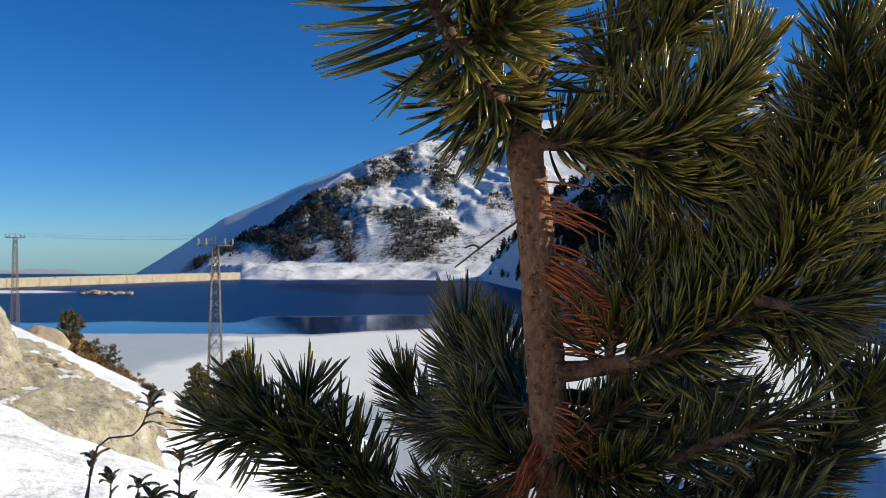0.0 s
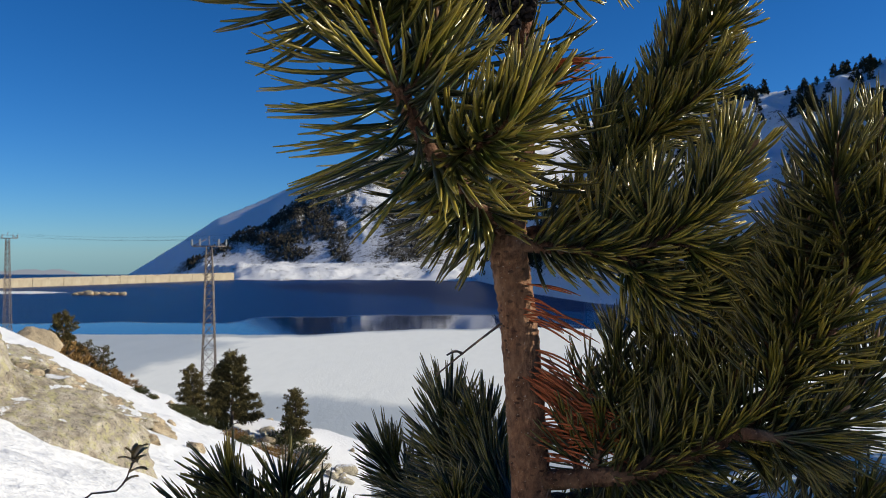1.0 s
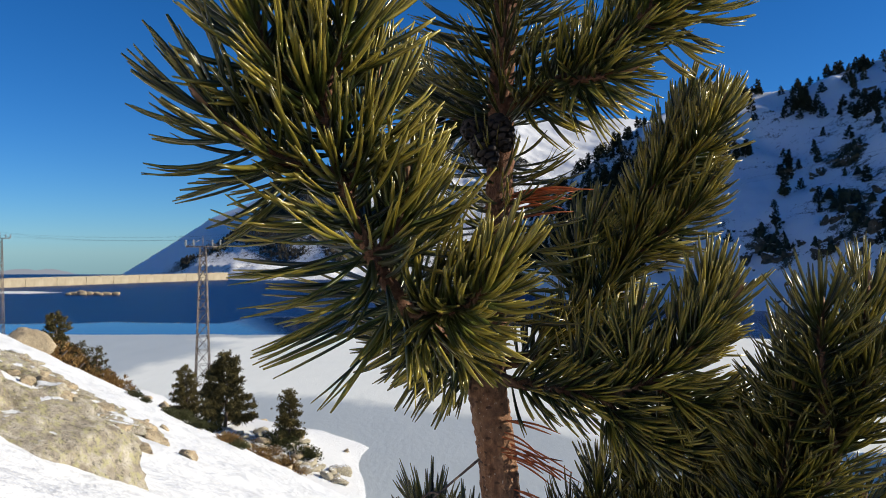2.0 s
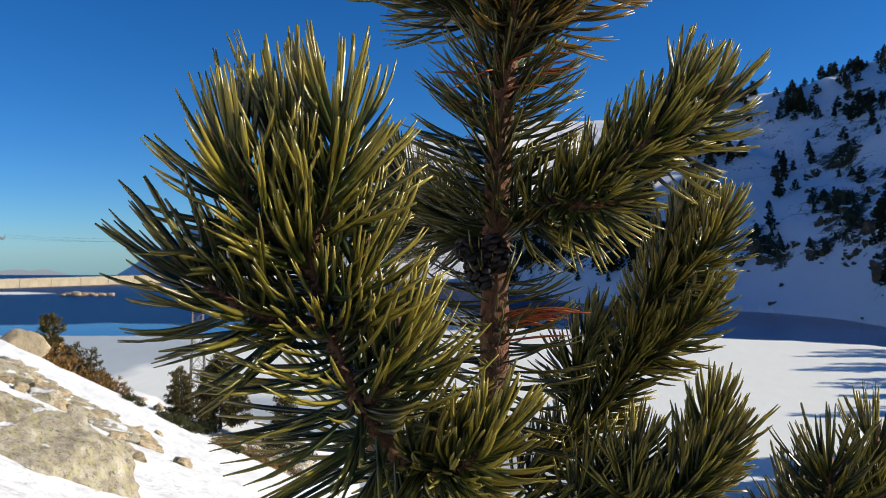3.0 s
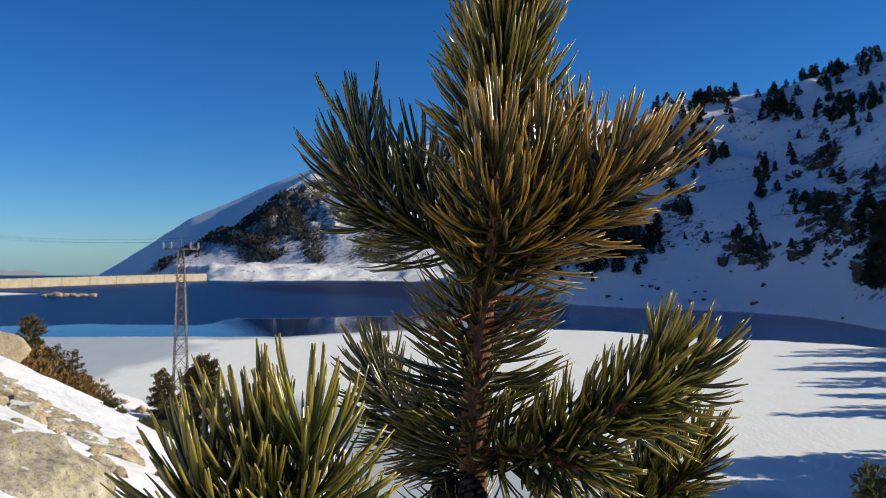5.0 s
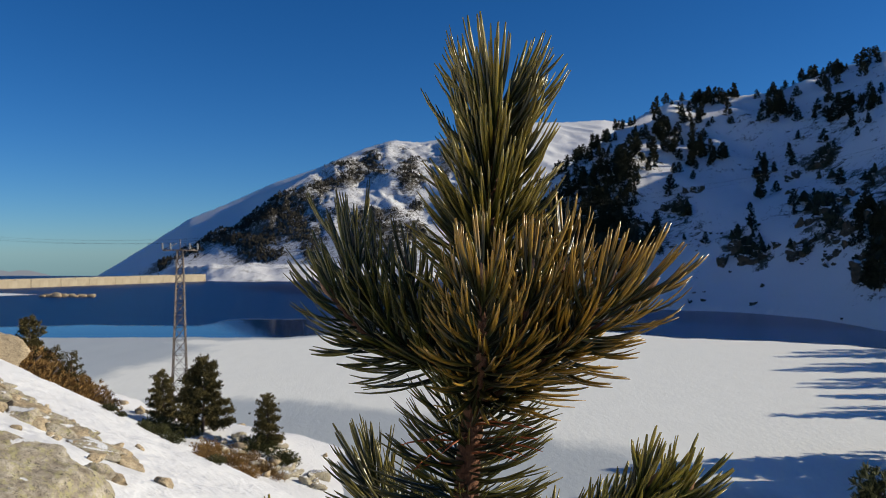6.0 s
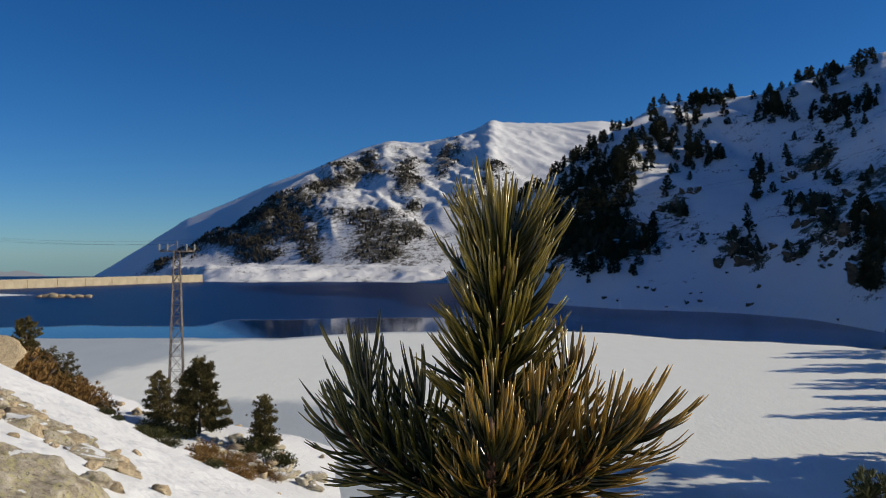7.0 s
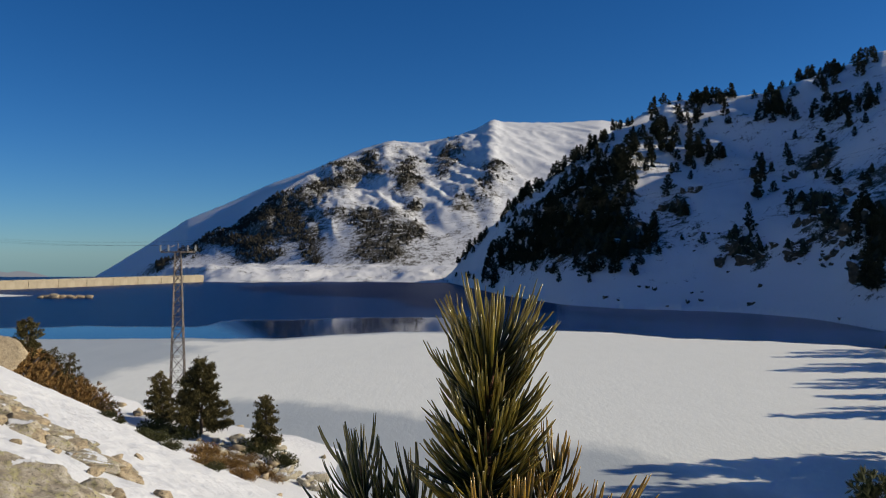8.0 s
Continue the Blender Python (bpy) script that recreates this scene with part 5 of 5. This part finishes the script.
    ("F3", [(0.064, 0.6, 25.55), (0.05, 0.72, 25.54), (0.02, 0.83, 25.58), (0.01, 0.88, 25.64)], 0.007, 0.25, 1000, 0.052, 0, ""),
    ("D34", [(0.059, 0.6, 25.851), (0.12, 0.64, 25.852), (0.178, 0.66, 25.865), (0.226, 0.67, 25.886)], 0.006, 0.2, 1100, 0.036, 0, ""),
    ("A3e", [(0.11, 0.57, 26.076), (0.127, 0.56, 26.055), (0.153, 0.55, 26.047), (0.176, 0.545, 26.053)], 0.0034, 0.1, 2340, 0.036, 1, "A3"),
    ("A2d", [(0.114, 0.645, 26.128), (0.107, 0.655, 26.164), (0.125, 0.66, 26.199)], 0.0034, 0.1, 2496, 0.036, 1, "A2"),
    ("D38", [(0.057, 0.6, 25.859), (0.086, 0.585, 25.876), (0.112, 0.575, 25.897), (0.127, 0.57, 25.918)], 0.005, 0.2, 1300, 0.036, 0, ""),
    ("D3d", [(-0.173, 0.695, 25.84), (-0.212, 0.699, 25.84), (-0.238, 0.701, 25.847)], 0.0036, 0.1, 1537, 0.0479, 0, "D3"),
    ("D41", [(0.085, 0.577, 25.918), (0.082, 0.59, 25.936), (0.089, 0.6, 25.964), (0.097, 0.6, 25.987)], 0.0034, 0.1, 1700, 0.0378, 0, "D1"),
    ("D42", [(0.122, 0.55, 25.93), (0.14, 0.56, 25.957), (0.157, 0.565, 25.98), (0.164, 0.57, 26.003)], 0.0034, 0.1, 1700, 0.0378, 0, "D1"),
    ("D43", [(0.055, 0.6, 25.868), (0.086, 0.62, 25.86), (0.118, 0.63, 25.868), (0.151, 0.64, 25.888)], 0.005, 0.2, 1700, 0.0378, 0, ""),
    ("A3f", [(0.092, 0.575, 26.077), (0.105, 0.585, 26.098), (0.119, 0.59, 26.117)], 0.0034, 0.1, 1700, 0.036, 1, "A3"),
    ("A3g", [(0.121, 0.568, 26.077), (0.145, 0.575, 26.055), (0.174, 0.575, 26.048)], 0.0034, 0.1, 1700, 0.036, 0, "A3"),
    ("D45", [(0.106, 0.562, 25.924), (0.119, 0.57, 25.944), (0.128, 0.575, 25.971), (0.129, 0.58, 25.995)], 0.0034, 0.1, 1900, 0.038, 0, "D1"),
    ("D46", [(0.171, 0.525, 25.961), (0.176, 0.54, 25.983), (0.186, 0.55, 26.008), (0.194, 0.555, 26.027)], 0.0034, 0.1, 1900, 0.038, 0, "D1"),
    ("D51", [(0.138, 0.54, 25.94), (0.154, 0.56, 25.91), (0.179, 0.565, 25.889), (0.204, 0.57, 25.876)], 0.0034, 0.1, 1900, 0.038, 0, "D1"),
    ("D52", [(0.192, 0.515, 25.982), (0.215, 0.53, 25.953), (0.233, 0.54, 25.922), (0.255, 0.54, 25.904)], 0.0034, 0.1, 1900, 0.038, 0, "D1"),
    ("D54", [(0.057, 0.6, 25.846), (0.095, 0.6, 25.856), (0.134, 0.61, 25.862), (0.175, 0.62, 25.858)], 0.005, 0.15, 1800, 0.038, 0, ""),
    ("D56", [(0.216, 0.505, 26.015), (0.213, 0.51, 26.046), (0.213, 0.515, 26.077), (0.217, 0.52, 26.109)], 0.0034, 0.1, 2100, 0.039, 0, "D1"),
    ("D57", [(0.234, 0.5, 26.056), (0.223, 0.49, 26.085), (0.219, 0.485, 26.114), (0.217, 0.48, 26.14)], 0.0034, 0.1, 2100, 0.039, 0, "D1"),
    ("D58", [(0.192, 0.515, 25.982), (0.194, 0.52, 26.016), (0.197, 0.525, 26.044), (0.202, 0.53, 26.066)], 0.0034, 0.1, 1900, 0.038, 0, "D1"),
    ("D59", [(0.234, 0.5, 26.056), (0.243, 0.49, 26.088), (0.252, 0.485, 26.117)], 0.0034, 0.1, 2100, 0.039, 0, "D1"),
]
# habit by tier: standing-off angles at the base and tip of a shoot, turn to the light, curl, needle half width, density, length
HABIT = {"A": ((56, 22), 0.50, 0.66, 0.00146, 1.28, 1.04), "B": ((66, 28), 0.45, 0.66, 0.00122, 1.25, 0.92), "C": ((56, 28), 0.65, 0.86, 0.00128, 0.82, 0.98),
         "D": ((58, 34), 0.12, 0.40, 0.00086, 1.38, 1.05), "F": ((64, 34), 0.10, 0.40, 0.00100, 1.2, 1.0)}
OWN = {"A4": ((74, 50), -0.25, 0.30), "A1": ((80, 22), 0.45, 0.66), "A2": ((62, 28), 0.25, 0.55), "B1c": ((60, 40), -0.15, 0.4), "A3d": ((60, 34), 0.15, 0.5),
       "D3": ((62, 40), 0.0, 0.30), "D3b": ((60, 40), 0.0, 0.30), "D3c": ((60, 40), 0.0, 0.30), "D3d": ((62, 40), 0.0, 0.30)}
STOUT = ("D2", "D2b", "D2c", "D3", "D3b", "D3c", "D3d")
made = {}
zs = [p[2] for p in TRUNK]
for k, (key, pts, r, start, per_m, L, gold, parent) in enumerate(SHOOTS):
    spread, up, curl, w, thick, long = HABIT[key[0]]
    spread, up, curl = OWN.get(key, (spread, up, curl))
    if not parent:                                     # rooted in the stem
        pts = [tuple(float(np.interp(pts[0][2], zs, [p[c] for p in TRUNK])) for c in (0, 1)) + (pts[0][2],)] + pts[1:]
    br = part("branch" if not parent else "side_shoot", tube("branch", pts, r, 0.0018, TWIG, 44, 10, 0.17, np.random.default_rng(k)), made.get(parent, pine) if parent else pine)
    made[key] = br
    nd = clothe(pts, start, per_m * thick, L * long, 900 + k, spread, up, curl, 0.00112 if key[:2] in ("A2", "A3") else 0.00120 if key in STOUT else w, 0.15 if key == "A1" else 0.5)
    # shoots in the sun take the copy with sunlight in its colour
    ob = new("needles", nd.mesh("needles", (NEEDLE_AMBER if key[:2] in ("C2", "C3", "C4") else NEEDLE_LIT) if gold else NEEDLE, 950 + k))
    ob.parent = br if not parent else made[parent]
    tagged(ob, kind="stuff")
# needles of the leader and down the trunk
leader = [p for p in TRUNK if p[2] > 26.38]
lead = clothe(leader, 0.02, 3300, 0.062, 990, (62, 50), 0.3, 0.66, 0.00142, taper=0.10)
ob = part("leader_needles", lead.mesh("leader_needles", NEEDLE_BRONZE, 991), pine)
tagged(ob, "upright golden green needles of the leading shoot", kind="stuff")
for key, z0, z1, per_m, sp, up, L in (("upper", 26.255, 26.415, 2900, (78, 62), 0.30, 0.064), ("lower", 26.12, 26.25, 1700, (98, 90), -0.10, 0.062)):
    seg = [p for p in spline(TRUNK, 300) if z0 <= p[2] <= z1][::8]
    nd = clothe([tuple(p) for p in seg], 0.0, per_m, L, 995, sp, up, 0.50, 0.00108)
    tagged(part("trunk_needles", nd.mesh("trunk_needles", NEEDLE, 996), pine), "", kind="stuff")

# bare dead twigs on the stem
for pts in ([(0.03, 0.6, 26.024), (0.017, 0.592, 26.015), (0.002, 0.585, 26.004), (-0.016, 0.578, 25.99)],
            [(0.002, 0.585, 26.004), (-0.003, 0.58, 26.006), (-0.009, 0.575, 26.004)],
            [(0.049, 0.6, 25.877), (0.06, 0.59, 25.896), (0.067, 0.588, 25.917)]):
    part("dead_twig", tube("dead_twig", pts, 0.0011, 0.0006, SHRUBSTEM, 14, 6, 0.15), pine, "thin grey dead twig")

# rust-brown dry needles caught on the trunk, in hanging bunches
rng = np.random.default_rng(5)
for (c, way, n, loose) in (((0.050, 0.592, 26.038), (0.9, -0.25, -0.35), 15, 0.20), ((0.056, 0.590, 25.985), (0.85, -0.30, -0.55), 60, 0.12), ((0.075, 0.580, 25.958), (0.95, -0.30, -0.20), 60, 0.13),
                           ((0.058, 0.592, 25.945), (0.9, -0.35, -0.15), 40, 0.16), ((0.055, 0.600, 26.205), (1, -0.3, 0.1), 14, 0.2), ((0.055, 0.585, 26.375), (1, -0.6, 0.15), 6, 0.2),
                           ((0.040, 0.585, 26.375), (-0.9, -0.5, -0.1), 5, 0.2), ((0.060, 0.585, 25.870), (0.7, -0.4, -0.5), 40, 0.2), ((0.075, 0.585, 25.820), (0.6, -0.4, -0.6), 30, 0.2),
                           ((0.045, 0.585, 25.850), (-0.5, -0.4, -0.7), 28, 0.2), ((0.030, 0.585, 25.830), (-0.7, -0.4, -0.4), 12, 0.2)):
    aim = np.array(way) + [0.1, 0, -0.35]
    for _ in range(n):
        nd = Needles()
        w = np.array(way) + [0, 0, 0.25] + rng.normal(size=3) * loose
        w /= np.linalg.norm(w)
        nd.add(np.array(c) + rng.normal(size=3) * (0.004, 0.004, 0.008), w, aim + rng.normal(size=3) * loose, 0.85, rng.uniform(0.028, 0.050), 0.0009)
        part("dry_needle", nd.mesh("dry_needle", DRY, 1), pine, "rust brown dry needle")


def cone_mesh(seed):
    """A ripe open cone: spiral rows of woody scales, each ending in a rounded knob."""
    rng = np.random.default_rng(seed)
    V, F = [], []
    rows, around, ring = 7, 5, 6
    for i in range(rows):
        f = i / (rows - 1)
        z = -0.019 + 0.036 * f
        r = 0.0150 * math.sin(math.pi * (0.16 + 0.76 * f)) ** 0.7
        for k in range(around):
            th = 2 * math.pi * (k + 0.5 * (i % 2)) / around + rng.uniform(-0.12, 0.12)
            o = np.array([math.cos(th), math.sin(th), 0.25 * (f - 0.4)])
            s = np.array([-math.sin(th), math.cos(th), 0.0])
            u = np.cross(s, o) * -1
            n = len(V)
            # stalk, then a swelling blunt head
            for q, w in ((0.15, 0.30), (0.62, 0.60), (0.82, 1.0), (0.95, 0.92), (1.06, 0.52)):
                for e in range(ring):
                    a = 2 * math.pi * e / ring
                    V.append(o * r * q + np.array([0, 0, z]) + (s * math.cos(a) * 0.0072 + u * math.sin(a) * 0.0042) * w * rng.uniform(0.92, 1.08))
            V.append(o * r * 1.10 + np.array([0, 0, z]))
            for h in range(4):
                for e in range(ring):
                    F.append((n + h * ring + e, n + h * ring + (e + 1) % ring, n + (h + 1) * ring + (e + 1) % ring, n + (h + 1) * ring + e))
            F += [(n + 4 * ring + e, n + 4 * ring + (e + 1) % ring, n + 5 * ring) for e in range(ring)]
    return mesh("cone", V, F, CONE, True)


for k, (x, y, z, rx, ry) in enumerate(((0.026, 0.590, 26.266, 110, 40), (0.045, 0.582, 26.262, 160, -8), (0.034, 0.580, 26.250, 150, 25))):
    part("cone", cone_mesh(k), pine, "dark brown open pine cone").matrix_local = pose(x, y, z - 0.010, rx, ry, 40 * k) @ Matrix.Scale(0.60, 4)


def bud(p, way, s=1.0):
    n = 9
    pts = [np.array(p) + np.array(way) * s * 0.016 * i / (n - 1) for i in range(n)]
    verts, sides = [], 8
    _, a, b = frames_along(np.array(pts))
    for i in range(n):
        r = 0.0032 * s * math.sin(math.pi * (0.15 + 0.83 * i / (n - 1))) * (1 + 0.12 * (i % 2))
        verts += [pts[i] + r * (math.cos(6.283 * k / sides) * a[i] + math.sin(6.283 * k / sides) * b[i]) for k in range(sides)]
    faces = [(i * sides + k, i * sides + (k + 1) % sides, (i + 1) * sides + (k + 1) % sides, (i + 1) * sides + k) for i in range(n - 1) for k in range(sides)]
    faces.append(tuple(range((n - 1) * sides, n * sides)))
    return mesh("bud", verts, faces, BUD)


part("bud", bud(TRUNK[-1], (0, 0, 1.0), 1.3), pine, "pinkish brown scaly bud")
for key, pts, *_ in SHOOTS:
    w = np.array(pts[-1]) - np.array(pts[-2])
    part("bud", bud(pts[-1], w / np.linalg.norm(w), 0.55 if key[0] in "DF" else 0.85), made[key] if key in ("A1", "A2", "A3", "B1", "C1", "C2", "C3", "D1") else pine, "pinkish brown scaly bud")

# ---- small evergreen shrub in the snow by the boulder ----


def leaf_mesh():
    V, F = [], []
    for i in range(6):
        s = i / 5
        w = 0.0052 * math.sin(math.pi * (0.06 + 0.9 * s)) ** 0.8
        z = 0.006 * math.sin(s * 2.5)
        V += [(s * 0.030, -w, z + 0.003), (s * 0.030, 0, z), (s * 0.030, w, z + 0.003)]
    for i in range(5):
        for k in range(2):
            a = i * 3 + k
            F.append((a, a + 1, a + 4, a + 3))
    return mesh("leaf", V, F, SHRUBLEAF)


LEAF = leaf_mesh()
rng = np.random.default_rng(44)
for pts in ([(-0.60, 1.20, 25.0), (-0.585, 1.17, 25.45), (-0.562, 1.15, 25.70), (-0.50, 1.15, 25.735), (-0.478, 1.15, 25.775)],
            [(-0.60, 1.22, 24.95), (-0.57, 1.20, 25.4), (-0.545, 1.17, 25.655)],
            [(-0.56, 1.18, 24.95), (-0.53, 1.17, 25.4), (-0.495, 1.15, 25.655)],
            [(-0.50, 1.14, 24.95), (-0.48, 1.13, 25.4), (-0.462, 1.12, 25.645)],
            [(-0.45, 1.18, 24.95), (-0.44, 1.16, 25.4), (-0.435, 1.15, 25.62), (-0.432, 1.15, 25.695)],
            [(-0.42, 1.10, 24.95), (-0.41, 1.10, 25.4), (-0.40, 1.09, 25.645)],
            [(-0.68, 1.24, 24.95), (-0.66, 1.21, 25.4), (-0.60, 1.2, 25.62), (-0.585, 1.2, 25.68)]):
    x, y = pts[0][0], pts[0][1]
    pts[0] = (x, y, height(x, y) - 0.03)
    sh = tagged(new("shrub_sprig", tube("shrub_sprig", pts, 0.0022, 0.0011, SHRUBSTEM, 16, 6, 0.1)), "thin bare shrub sprig with brown evergreen leaves", "shrub", "sprigs in the snow")
    p = spline(pts, 20)
    for i in (15, 17, 18, 19, 19, 19, 19, 19, 19, 19, 19):
        th = rng.uniform(0, 360)
        part("leaf", LEAF, sh).matrix_local = pose(*p[i], 0, -rng.uniform(-5, 55), th) @ Matrix.Scale(rng.uniform(0.65, 1.1), 4)
